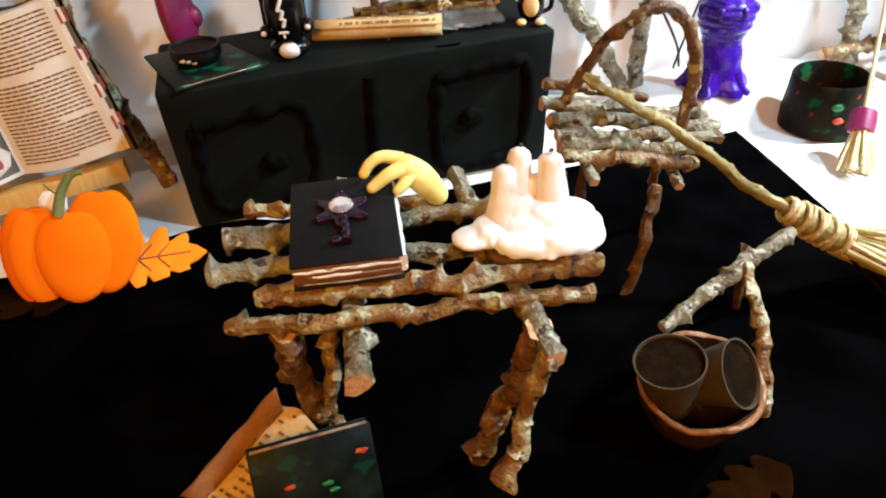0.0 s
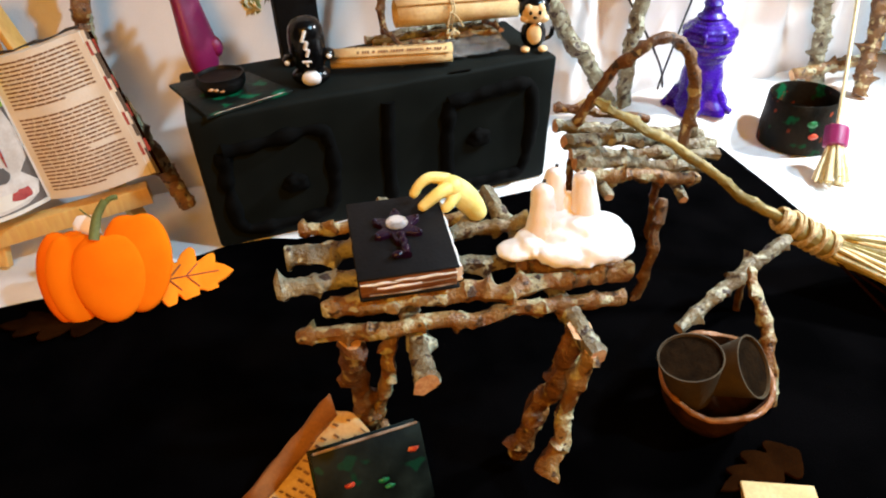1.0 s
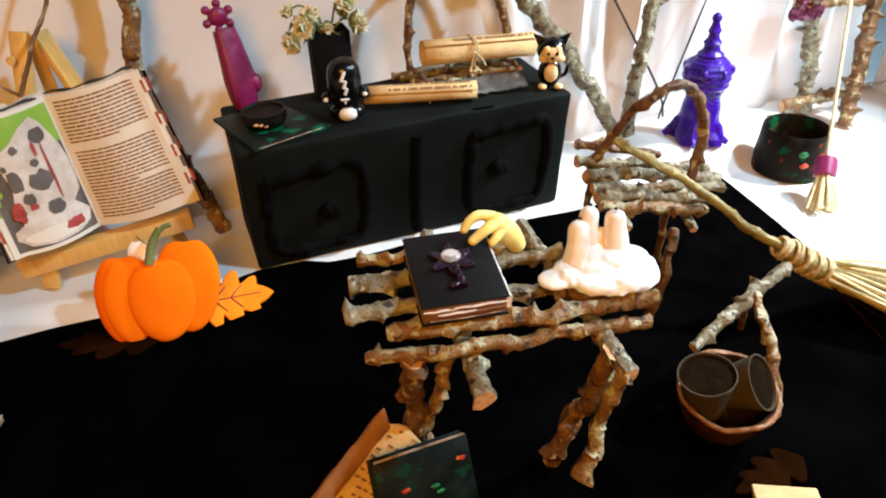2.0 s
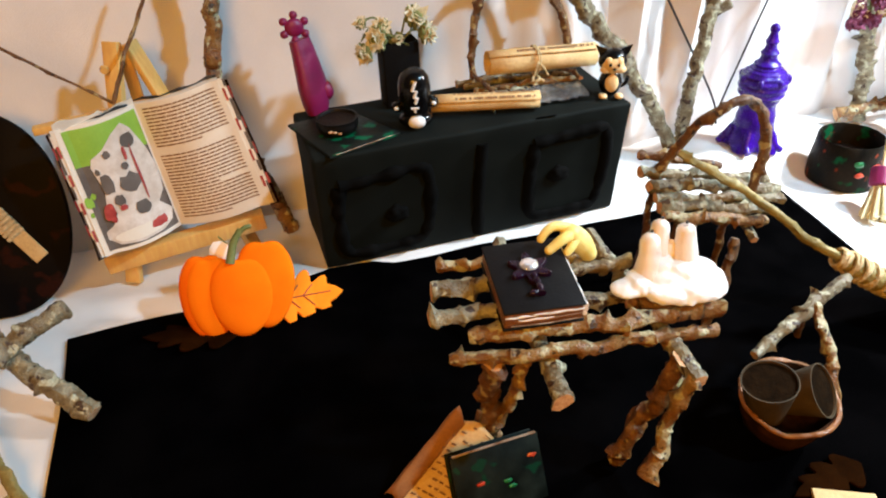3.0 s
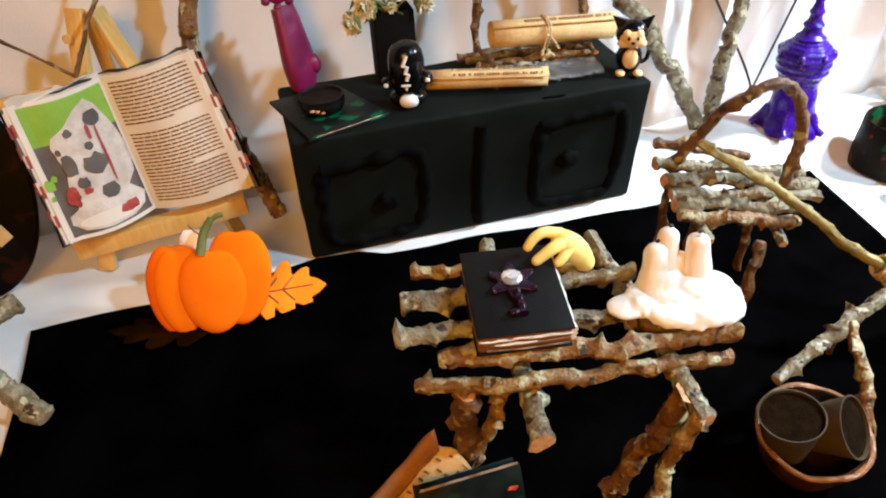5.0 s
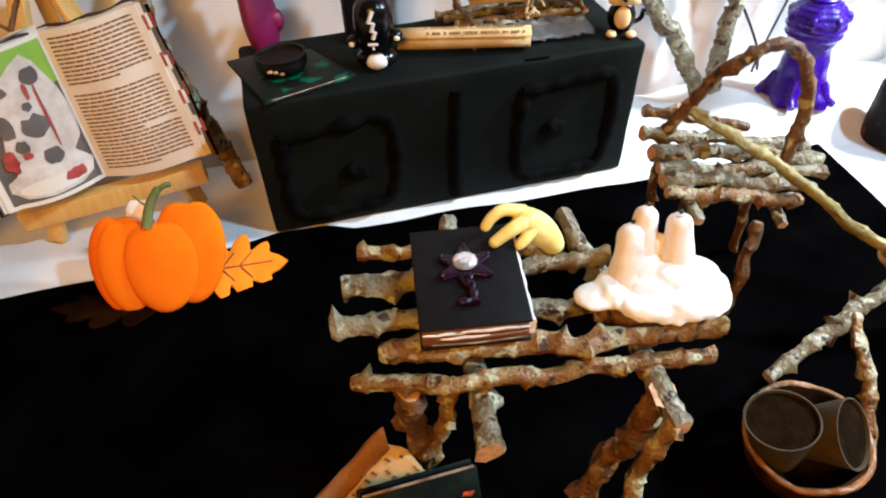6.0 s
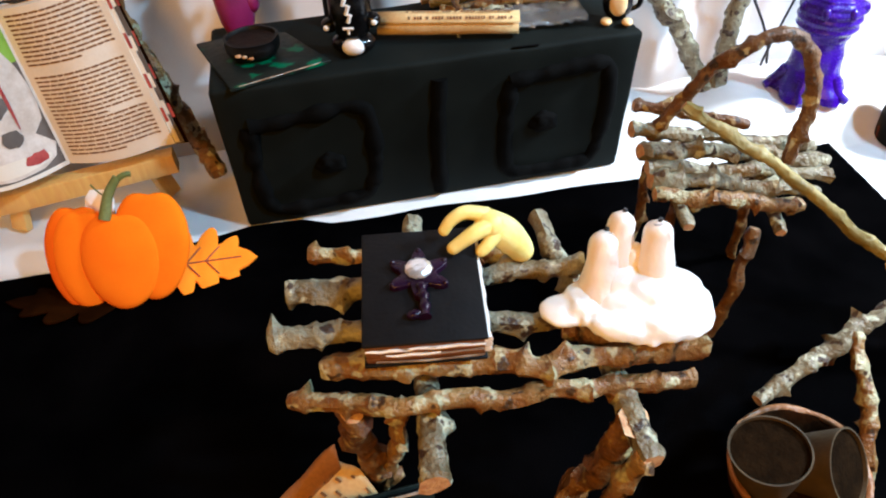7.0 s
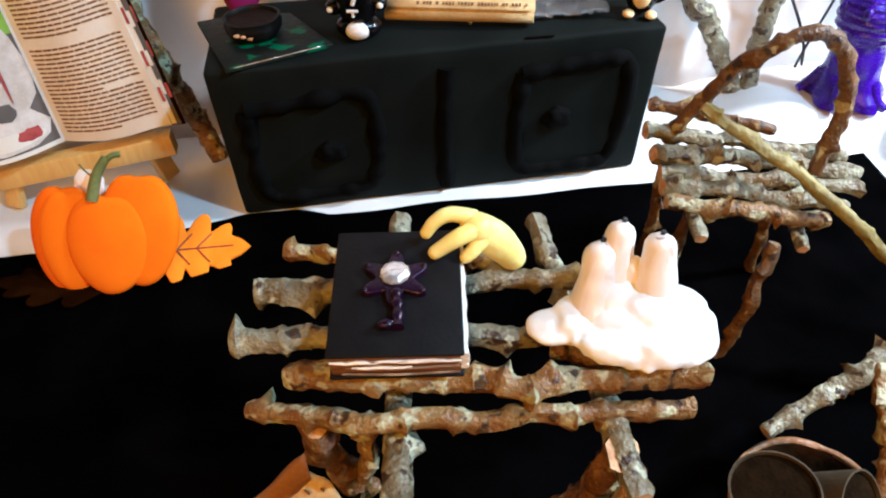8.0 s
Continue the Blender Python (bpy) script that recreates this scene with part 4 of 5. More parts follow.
# ---- pumpkin ornament ----
def pumpkin_ornament():
    root = thing("pumpkin_ornament", (0.0105, -0.028, 0.0012), "orange foam pumpkin ornament with an oak leaf", "ornament")
    m = facing((0.0020, 0, 0.0185), (0.96, -0.12, -0.08), (0.09, 0.48, 0.87))
    lobes = [(-0.0140, -0.0022, 0.0112, 0.0182, 0.0036, PUMPKIN_DARK, -0.0016), (-0.0108, -0.0028, 0.0112, 0.0174, 0.0036, PUMPKIN, -0.0002), (0.0122, 0.0014, 0.0130, 0.0192, 0.0040, PUMPKIN, 0.0000), (0.0020, -0.0034, 0.0142, 0.0172, 0.0044, PUMPKIN, 0.0014)]
    for x, y, a, b, t, mt, z in lobes:
        bm = bmesh.new()
        made = bmesh.ops.create_uvsphere(bm, u_segments=36, v_segments=18, radius=1)
        for v in made["verts"]:
            c = v.co
            flat = math.copysign(abs(c.z) ** 0.6, c.z)
            dip = 0.0025 * max(0, c.y) ** 3 * max(0, 1 - abs(c.x) * 2)
            v.co = m @ Vector((x + a * c.x * (1 + 0.12 * c.y), y + 1.07 * b * c.y - dip, z + t * flat))
        part("segment", bm, mt, root)
    bm = bmesh.new()
    line = [m @ Vector(p) for p in ((-0.0020, 0.0115, 0.004), (0.0000, 0.0200, 0.004), (0.0035, 0.0262, 0.004))]
    tube(bm, curve_points(line, 0.001), lambda i, a, n: 0.0021 - 0.0007 * i / n, 10)
    part("stem", bm, STEM, root)
    bm = bmesh.new()
    tube(bm, curve_points([m @ Vector(p) for p in ((0.0020, 0.0240, 0.004), (0.0055, 0.0268, 0.004), (0.0078, 0.0272, 0.003))], 0.001), 0.0011, 6)
    tube(bm, curve_points([m @ Vector(p) for p in ((-0.0005, 0.0190, 0.004), (-0.0040, 0.0215, 0.003), (-0.0062, 0.0235, 0.002))], 0.001), 0.0003, 6)
    part("tendril", bm, STEM, root)
    bm = bmesh.new()
    ml = facing((0.0155, 0.0010, 0.0052), (0.033, 0.0015, -0.0036), (0.0, 0.90, 0.43))
    plate(bm, oak_leaf(0.0330, 0.0290), 0.0016, ml, 0.0004)
    leaf = part("leaf", bm, LEAF_ORANGE, root, "orange foam oak leaf with dark veins")
    for p, q in (((0.002, 0), (0.0270, 0.0004)), ((0.007, 0), (0.0125, 0.0062)), ((0.014, 0.0003), (0.0195, 0.0058)), ((0.007, 0), (0.0115, -0.0060)), ((0.014, 0.0003), (0.0185, -0.0056))):
        bm = bmesh.new()
        a, b = Vector(p), Vector(q)
        tube(bm, [ml @ Vector((*a, 0.0017)), ml @ Vector((*((a + b) / 2), 0.0018)), ml @ Vector((*b, 0.0017))], 0.00032, 5)
        part("vein", bm, VEIN, leaf)
    bm = bmesh.new()
    plate(bm, [(-0.005, 0), (0.005, 0), (0.005, 0.007), (0.003, 0.010), (-0.003, 0.010), (-0.005, 0.007)], 0.0008, m @ pose(-0.0065, 0.0110, -0.0060), 0.0002)
    part("tag", bm, WHITE_PAINT, root, "white tag behind the stem")
    root.scale = (1.18, 1.18, 1.18)
    return root


pumpkin_ornament()


def fallen_leaf(at, turn, size, name="fallen_leaf"):
    bm = bmesh.new()
    plate(bm, oak_leaf(size, size * 0.50), 0.0010, pose(at[0], at[1], 0.0034, 0, 0, turn), 0.0003)
    tagged(obj(name, bm, LEAF_BROWN), "russet oak leaf lying flat on the black cloth", "leaf", "fallen leaves")


fallen_leaf((0.010, -0.040), 165, 0.052)
fallen_leaf((0.244, -0.2175), 186, 0.036)


# ---- easel with the open recipe book ----
def easel():
    root = thing("pine_easel", (-0.012, 0.035, 0.0), "small pine table easel holding an open book", "easel")
    def bar(name, a, b, w, t):
        a, b = Vector(a), Vector(b)
        d = b - a
        q = d.to_track_quat("Z", "Y").to_matrix().to_4x4()
        q.translation = (a + b) / 2
        bm = bmesh.new()
        box(bm, (w, t, d.length), q, 0.0005)
        o = obj(name, bm, PINE)
        under(root, o)
    bar("leg", (-0.0455, 0.0300, 0.0018), (-0.0235, 0.0655, 0.1310), 0.0095, 0.004)
    bar("leg", (0.0262, 0.0390, 0.0018), (-0.0150, 0.0660, 0.1295), 0.0095, 0.004)
    bar("back_leg", (-0.0195, 0.0900, 0.0018), (-0.0195, 0.0695, 0.1270), 0.0065, 0.004)
    bar("ledge", (-0.0560, 0.0290, 0.0185), (0.0345, 0.0320, 0.0262), 0.0090, 0.0100)
    bar("crossbar", (-0.0710, 0.0470, 0.0960), (0.0180, 0.0540, 0.1010), 0.0060, 0.004)
    bm = bmesh.new()
    lathe(bm, [(0.0020, 0), (0.0024, 0.001), (0.0018, 0.0035)], 12, pose(-0.0300, 0.0600, 0.1190, 90, 0, 0))
    o = obj("peg", bm, PINE)
    under(root, o)
    return root


easel()

ST, SB = Vector((-0.0190, 0.0435, 0.1035)), Vector((-0.0114, 0.0300, 0.0340))
PL = (Vector((-0.0556, 0.0185, 0.1055)), Vector((-0.0500, 0.0050, 0.0375)))
PR = (Vector((0.0255, 0.0374, 0.1120)), Vector((0.0394, 0.0190, 0.0422)))


def on_page(side, u, v, lift=0.0):
    """A place on a page: u from the spine outwards, v from the top down."""
    t, b = side
    p = (ST.lerp(t, u)).lerp(SB.lerp(b, u), v)
    p.y -= 0.0050 * math.sin(math.pi * min(1, u * 1.15)) + lift
    return p


def page_shape(bm, side, outline, lift, mat=0):
    bm.faces.new([bm.verts.new(on_page(side, u, v, lift)) for u, v in outline]).material_index = mat


def disc(cu, cv, ru, rv, n=18, wob=0.0, seed=0):
    return [(cu + ru * math.cos(t) * (1 + wob * noise.noise(Vector((math.cos(t) * 2, math.sin(t) * 2, seed)))), cv + rv * math.sin(t) * (1 + wob * noise.noise(Vector((math.cos(t) * 2, math.sin(t) * 2, seed))))) for t in [2 * math.pi * k / n for k in range(n)]]


def recipe_book():
    root = thing("recipe_book", (-0.011, 0.030, 0.034), "small open recipe book with a picture and text page", "book")
    rnd = random.Random(12)
    for side, name in ((PL, "left_page"), (PR, "right_page")):
        bm = bmesh.new()
        n, mm = 16, 10
        layers = []
        for lift in (0.0, -0.0042):
            g = [[bm.verts.new(on_page(side, i / n, j / mm, lift)) for i in range(n + 1)] for j in range(mm + 1)]
            layers.append(g)
            for j in range(mm):
                for i in range(n):
                    bm.faces.new((g[j][i], g[j][i + 1], g[j + 1][i + 1], g[j + 1][i]))
        a, b = layers
        rim = [(0, i) for i in range(n + 1)] + [(j, n) for j in range(1, mm + 1)] + [(mm, i) for i in range(n - 1, -1, -1)] + [(j, 0) for j in range(mm - 1, 0, -1)]
        for (j0, i0), (j1, i1) in zip(rim, rim[1:] + rim[:1]):
            bm.faces.new((a[j0][i0], a[j1][i1], b[j1][i1], b[j0][i0]))
        o = obj(name, bm, PAPER)
        under(root, o)
        # ragged edges of the leaves behind, printed in reds and browns
        for k in range(3):
            bm = bmesh.new()
            u0, u1 = 1.0, 1.045 + 0.03 * k
            vs = [0, 0.15, 0.3, 0.5, 0.7, 0.85, 1.0]
            pts = [(u0 - 0.05, v + 0.012 * k) for v in vs] + [(u1 + rnd.uniform(-0.008, 0.008), v + 0.015 * k) for v in reversed(vs)]
            lo = [bm.verts.new(on_page(side, u, v, -0.0010 - 0.0012 * k)) for u, v in pts]
            f = bm.faces.new(lo)
            up = bmesh.ops.extrude_face_region(bm, geom=[f])
            for v in [g for g in up["geom"] if isinstance(g, bmesh.types.BMVert)]:
                v.co.y += 0.0006
            o = obj("leaf_edge", bm, (PAPER, PRINT_GREY, LEAF_BROWN)[k])
            under(root, o)
            for i in range(4):
                bm = bmesh.new()
                v0 = 0.03 + 0.23 * i + rnd.uniform(0, 0.10)
                page_shape(bm, side, [(u0 + 0.012, v0), (u1 - 0.006, v0), (u1 - 0.006, v0 + 0.09), (u0 + 0.012, v0 + 0.09)], -0.0006 - 0.0012 * k)
                under(root, obj("edge_print", bm, (PRINT_RED, PAPER, PRINT_RED)[k]))
    bm = bmesh.new()
    line = [on_page(PL, 1 - k / 9, -0.012, -0.0030) + Vector((0, 0, 0.0006 * math.sin(k * 2.1))) for k in range(10)] + [on_page(PR, k / 9, -0.018, -0.0030) + Vector((0, 0, 0.0005 * math.sin(k * 1.7))) for k in range(1, 10)]
    tube(bm, line, lambda i, a, n: 0.0006 + 0.0003 * math.sin(i * 1.9), 6)
    under(root, obj("spine_edge", bm, CORD))
    bm = bmesh.new()
    teeth = [(k / 14, -0.045 + 0.030 * noise.noise(Vector((k * 0.9, 3, 0)))) for k in range(15)]
    lo = [bm.verts.new(on_page(PL, u, v, -0.0008)) for u, v in [(0.0, 0.03)] + teeth + [(1.0, 0.03)]]
    up = bmesh.ops.extrude_face_region(bm, geom=[bm.faces.new(lo)])
    for v in [g for g in up["geom"] if isinstance(g, bmesh.types.BMVert)]:
        v.co.y += 0.0005
    under(root, obj("torn_leaf", bm, PAPER, label="torn white top edge of a page"))
    # the text page: rows of bars for print
    bm = bmesh.new()
    for row in range(34):
        v = 0.040 + row * 0.0268
        if row in (12, 13):
            continue
        end = 0.93 if row not in (11, 24, 33) else 0.60
        u = 0.07
        while u < end:
            u1 = min(end, u + rnd.uniform(0.04, 0.13))
            k = max(1, int((u1 - u) / 0.05))
            for i in range(k):
                a, b = u + (u1 - u) * i / k, u + (u1 - u) * (i + 1) / k
                page_shape(bm, PR, [(a, v), (b, v), (b, v + 0.0115), (a, v + 0.0115)], 0.00025)
            u = u1 + 0.009
    o = obj("text_print", bm, INK)
    under(root, o)
    # the picture page
    def pic(name, outline, mt, lift):
        bm = bmesh.new()
        bm.faces.new([bm.verts.new((u, v, 0)) for u, v in outline])
        bmesh.ops.triangulate(bm, faces=list(bm.faces))
        bmesh.ops.subdivide_edges(bm, edges=list(bm.edges), cuts=4, use_grid_fill=True)
        for v in bm.verts:
            v.co = on_page(PL, v.co.x, v.co.y, lift)
        o = obj(name, bm, mt)
        under(root, o)
    def band(name, u0, u1, v0, v1, mt, lift, n=12):
        bm = bmesh.new()
        for i in range(n):
            a, b = u0 + (u1 - u0) * i / n, u0 + (u1 - u0) * (i + 1) / n
            page_shape(bm, PL, [(a, v0), (b, v0), (b, v1), (a, v1)], lift)
        o = obj(name, bm, mt)
        under(root, o)
    band("picture_top", 0.02, 0.93, 0.025, 0.30, PRINT_GREEN, 0.0002)
    band("picture_ground", 0.02, 0.93, 0.30, 0.97, PRINT_GREY, 0.0002)
    candle = [(0.23, 0.07), (0.15, 0.13), (0.05, 0.32), (0.02, 0.44), (0.02, 0.58), (0.04, 0.66), (0.14, 0.73), (0.02, 0.83), (0.07, 0.91), (0.20, 0.95), (0.48, 0.96), (0.76, 0.94), (0.89, 0.88), (0.88, 0.82), (0.76, 0.78), (0.66, 0.69), (0.75, 0.61), (0.70, 0.50), (0.73, 0.42), (0.76, 0.32), (0.72, 0.26), (0.55, 0.21), (0.38, 0.12)]
    pic("picture_candle", candle, PRINT_CREAM, 0.0005)
    for k, (u, v, a, b) in enumerate(((0.37, 0.50, 0.135, 0.072), (0.64, 0.46, 0.080, 0.078), (0.57, 0.60, 0.070, 0.042), (0.36, 0.37, 0.045, 0.028), (0.33, 0.71, 0.095, 0.058), (0.23, 0.20, 0.085, 0.055), (0.52, 0.25, 0.05, 0.03), (0.70, 0.36, 0.03, 0.025))):
        pic("picture_mark", disc(u, v, a, b, 14, 0.35, k), PRINT_GREY, 0.0010)
    for k, (u, v, a, b) in enumerate(((0.22, 0.87, 0.100, 0.040), (0.23, 0.46, 0.014, 0.21), (0.74, 0.68, 0.075, 0.075), (0.31, 0.28, 0.02, 0.05), (0.55, 0.66, 0.05, 0.02))):
        pic("picture_blot", disc(u, v, a, b, 16, 0.6, k + 9), PRINT_RED, 0.0012)
    for k, (u, v, a, b) in enumerate(((0.93, 0.57, 0.05, 0.045), (0.86, 0.53, 0.03, 0.025), (0.95, 0.66, 0.02, 0.02))):
        pic("picture_splash", disc(u, v, a, b, 16, 0.6, k + 30), PRINT_GREEN, 0.0005)
    pic("picture_rim", disc(0.45, 0.885, 0.36, 0.050, 24), PAPER, 0.0008)
    return root


recipe_book()


# ---- branches behind ----
def branch(name, label, pts, r0, r1, seed, bark, twigs=(), gap=0.014):
    root = thing(name, Vector(pts[0]), label, "branch")
    under(root, twig("limb", pts, r0, r1, seed, None, bark, gap, 0.16, min(0.002, r0 * 0.4)))
    for k, (p, a, b) in enumerate(twigs):
        under(root, twig("side_twig", p, a, b, seed * 3 + k, None, bark, 0.012, 0.3, 0.0004))
    return root


branch("leaning_branch", "thick grey-brown branch leaning up behind the easel", [(0.0500, 0.0460, 0.0050), (0.0410, 0.0500, 0.0380), (0.0260, 0.0600, 0.0850), (0.0240, 0.0680, 0.1080), (0.0310, 0.0720, 0.1340), (0.032, 0.0740, 0.2000), (0.030, 0.0740, 0.2600)], 0.0084, 0.0080, 5, BARK, (), 0.02)
branch("thin_twig", "thin dark twig leaning on the wall over the easel", [(-0.0282, 0.0400, 0.1065), (-0.0175, 0.0500, 0.1260), (-0.0063, 0.0600, 0.1434), (0.006, 0.069, 0.17)], 0.0019, 0.0018, 6, BARK_RED, [([(-0.0282, 0.0405, 0.1070), (-0.0520, 0.0460, 0.1240), (-0.0784, 0.0500, 0.1436), (-0.13, 0.056, 0.165)], 0.0013, 0.0011)])
branch("thick_branch", "grey knobbly branch leaning behind the sideboard", [(0.3300, 0.0480, 0.0040), (0.3050, 0.0560, 0.0500), (0.2600, 0.0640, 0.1100), (0.2300, 0.0700, 0.1500), (0.20, 0.073, 0.20)], 0.0088, 0.0105, 7, BARK_GREY)
branch("upright_branch", "grey upright branch with side stubs", [(0.3330, 0.0450, 0.0030), (0.3360, 0.0500, 0.0500), (0.3480, 0.0560, 0.0950), (0.3500, 0.0600, 0.1500), (0.356, 0.062, 0.20)], 0.0088, 0.0080, 8, BARK_GREY, [([(0.3485, 0.0560, 0.1000), (0.3600, 0.0520, 0.1060)], 0.0050, 0.0042)])


def cord(name, pts):
    bm = bmesh.new()
    tube(bm, curve_points(pts, 0.003), 0.0008, 6)
    tagged(obj(name, bm, CORD), "thin dark cord hanging in front of the sheet", "cord")


cord("hanging_cord", [(0.2850, 0.0600, 0.1600), (0.3146, 0.0600, 0.1139), (0.3642, 0.0600, 0.0376), (0.372, 0.058, 0.012)])
cord("hanging_cord", [(0.4160, 0.0600, 0.1600), (0.3967, 0.0600, 0.1036), (0.3703, 0.0580, 0.0257), (0.366, 0.056, 0.010)])


# ---- violet bottle on a raised fold of the white cloth ----
bm = bmesh.new()
grid = []
for j in range(25):
    row = []
    for i in range(33):
        x, y = 0.285 + 0.155 * i / 32, -0.016 + 0.100 * j / 24
        d = math.hypot((x - 0.372) / 0.072, (y - 0.034) / 0.050)
        k = max(0, min(1, (1 - d) / 0.50))
        row.append(bm.verts.new((x, y, 0.0002 + 0.0140 * k * k * (3 - 2 * k))))
    grid.append(row)
for a, b in zip(grid, grid[1:]):
    for i in range(32):
        bm.faces.new((a[i], a[i + 1], b[i + 1], b[i]))
tagged(obj("tabletop_fold", bm, WHITE_CLOTH), "white cloth raised in a soft fold under the bottle", "cloth", kind="structure")


def violet_bottle():
    root = thing("violet_bottle", (0.3725, 0.0215, 0.0142), "translucent violet plastic potion bottle with a knobbly spire", "bottle")
    bm = bmesh.new()
    prof = [(0.0200, 0), (0.0235, 0.0015), (0.0228, 0.006), (0.0190, 0.012), (0.0165, 0.020), (0.0160, 0.028), (0.0140, 0.036), (0.0150, 0.041), (0.0185, 0.048), (0.0195, 0.055), (0.0188, 0.061), (0.0165, 0.066), (0.0125, 0.069), (0.0100, 0.071)]
    fine = []
    for (r0, z0), (r1, z1) in zip(prof, prof[1:]):
        fine += [(r0 + (r1 - r0) * t / 5, z0 + (z1 - z0) * t / 5) for t in range(5)]
    lathe(bm, fine + [prof[-1]], 48, None, lambda a, t: 1 + (0.22 * math.cos(5 * a + 0.6) * max(0, 1 - t * 3.2)) + 0.04 * math.cos(8 * a) * max(0, math.sin(t * 9)) + (0.035 * math.sin(t * 95) if t > 0.5 else 0))
    body = part("body", bm, VIOLET, root)
    bm = bmesh.new()
    lathe(bm, [(0.0100, 0.0700), (0.0108, 0.0725), (0.0075, 0.0750), (0.0062, 0.0790), (0.0075, 0.0815), (0.0050, 0.0845), (0.0042, 0.0880), (0.0055, 0.0905), (0.0040, 0.0935), (0.0030, 0.0975), (0.0042, 0.1000), (0.0034, 0.1030), (0.0012, 0.1045)], 24)
    part("spire", bm, VIOLET, root)
    for k in range(7):
        a = 2 * math.pi * k / 7 + 0.3
        bm = bmesh.new()
        blob(bm, (0.0185 * math.cos(a), 0.0185 * math.sin(a), 0.0600), (0.0030, 0.0030, 0.0042), k, 0.15, 1.5, 2)
        part("stud", bm, VIOLET, body)
    for k, a in enumerate((-2.4, -1.2, 0.1, 1.3, 2.6)):
        bm = bmesh.new()
        tube(bm, curve_points([(0.016 * math.cos(a), 0.016 * math.sin(a), 0.016), (0.022 * math.cos(a), 0.022 * math.sin(a), 0.007), (0.028 * math.cos(a + 0.1), 0.028 * math.sin(a + 0.1), 0.003)]), lambda i, an, n: 0.0045 - 0.002 * i / n, 10)
        part("foot", bm, VIOLET, body)
    root.scale = (0.80, 0.80, 0.82)
    return root


violet_bottle()


# ---- painted tin and little broom ----
def painted_tin():
    root = thing("painted_tin", (0.4165, -0.0215, 0.0), "round black tin daubed with red and green paint", "tin")
    bm = bmesh.new()
    lathe(bm, [(0.0215, 0), (0.0238, 0.001), (0.0238, 0.012), (0.0228, 0.022), (0.0222, 0.0315), (0.0215, 0.0325), (0.0207, 0.0315), (0.0212, 0.0160)], 48, None, lambda a, t: 1 + 0.012 * math.sin(3 * a + 5 * t) + 0.008 * math.sin(7 * a))
    part("wall", bm, TIN_PAINT, root)
    bm = bmesh.new()
    lathe(bm, [(0.0001, 0.0178), (0.010, 0.0175), (0.0212, 0.0168)], 40)
    part("filling", bm, POT_SOIL, root)
    root.scale = (0.94, 0.94, 0.98)
    for k, (a, z, mt) in enumerate(((-1.95, 0.014, RED_DOT), (-1.45, 0.019, RED_DOT), (-2.05, 0.022, GREEN_DOT), (-1.0, 0.015, RED_DOT))):
        bm = bmesh.new()
        blob(bm, (0.0237 * math.cos(a), 0.0237 * math.sin(a), z), (0.0030, 0.0010, 0.0020), k, 0.5, 2.5, 2, Matrix.Rotation(a + math.pi / 2, 3, "Z").to_4x4())
        part("paint_daub", bm, mt, root)
    return root


painted_tin()


def little_broom():
    root = thing("little_broom", (0.4000, -0.0680, 0.0), "tiny straw broom bound in magenta, leaning upright", "broom")
    a, b = Vector((0.3945, -0.0740, 0.0022)), Vector((0.4080, -0.0575, 0.0225))
    d = (b - a).normalized()
    top = b + Vector((0.050, 0.063, 0.110))
    bm = bmesh.new()
    tube(bm, [b - d * 0.003, b.lerp(top, 0.5), top], 0.0011, 8)
    under(root, obj("stick", bm, STRAW))
    bm = bmesh.new()
    c = b - d * 0.002
    q = d.to_track_quat("Z", "Y").to_matrix().to_4x4()
    q.translation = c
    lathe(bm, [(0.0054, -0.0062), (0.0064, -0.0055), (0.0067, 0.0), (0.0064, 0.0055), (0.0054, 0.0062)], 24, q, lambda an, t: 1 + 0.04 * math.sin(9 * an))
    under(root, obj("binding", bm, MAGENTA))
    rnd = random.Random(4)
    for k in range(30):
        t = rnd.uniform(0, 6.28)
        r = math.sqrt(rnd.random())
        s = c + (q.to_3x3() @ Vector((0.0040 * r * math.cos(t), 0.0040 * r * math.sin(t), -0.005)))
        e = c + (q.to_3x3() @ Vector((0.0105 * r * math.cos(t), 0.0090 * r * math.sin(t), -0.027 + rnd.uniform(-0.003, 0.002))))
        e.z = max(e.z, 0.0012)
        bm = bmesh.new()
        tube(bm, [s, (s + e) / 2 + Vector((0, 0, 0.0005)), e], 0.0009, 5)
        under(root, obj("straw", bm, STRAW))
    return root


little_broom()

# ---- twig stand at the far end with dried flowers ----
def far_stand():
    root = thing("twig_stand", (0.495, 0.035, 0.0), "stand of lashed twigs against the sheet", "stand")
    for k, (p, r, bark) in enumerate((
        ([(0.4930, 0.0450, 0.0015), (0.4900, 0.0500, 0.0500), (0.4800, 0.0560, 0.1000), (0.474, 0.058, 0.150)], 0.0098, BARK_GREY),
        ([(0.5010, 0.0120, 0.0015), (0.5150, 0.0260, 0.0500), (0.5300, 0.0420, 0.0980), (0.54, 0.050, 0.150)], 0.0090, BARK_RED),
        ([(0.4700, 0.0450, 0.0110), (0.4930, 0.0400, 0.0130), (0.5300, 0.0360, 0.0150)], 0.0070, BARK),
        ([(0.4850, 0.0500, 0.0830), (0.5050, 0.0460, 0.0840), (0.5350, 0.0400, 0.0830)], 0.0058, BARK),
        ([(0.5000, 0.0380, 0.0190), (0.5400, 0.0300, 0.0220), (0.5700, 0.0240, 0.0240)], 0.0018, BARK_GREY),
    )):
        under(root, twig("pole", p, r, r * 0.9, 90 + k, None, bark))
    return root


far_stand()


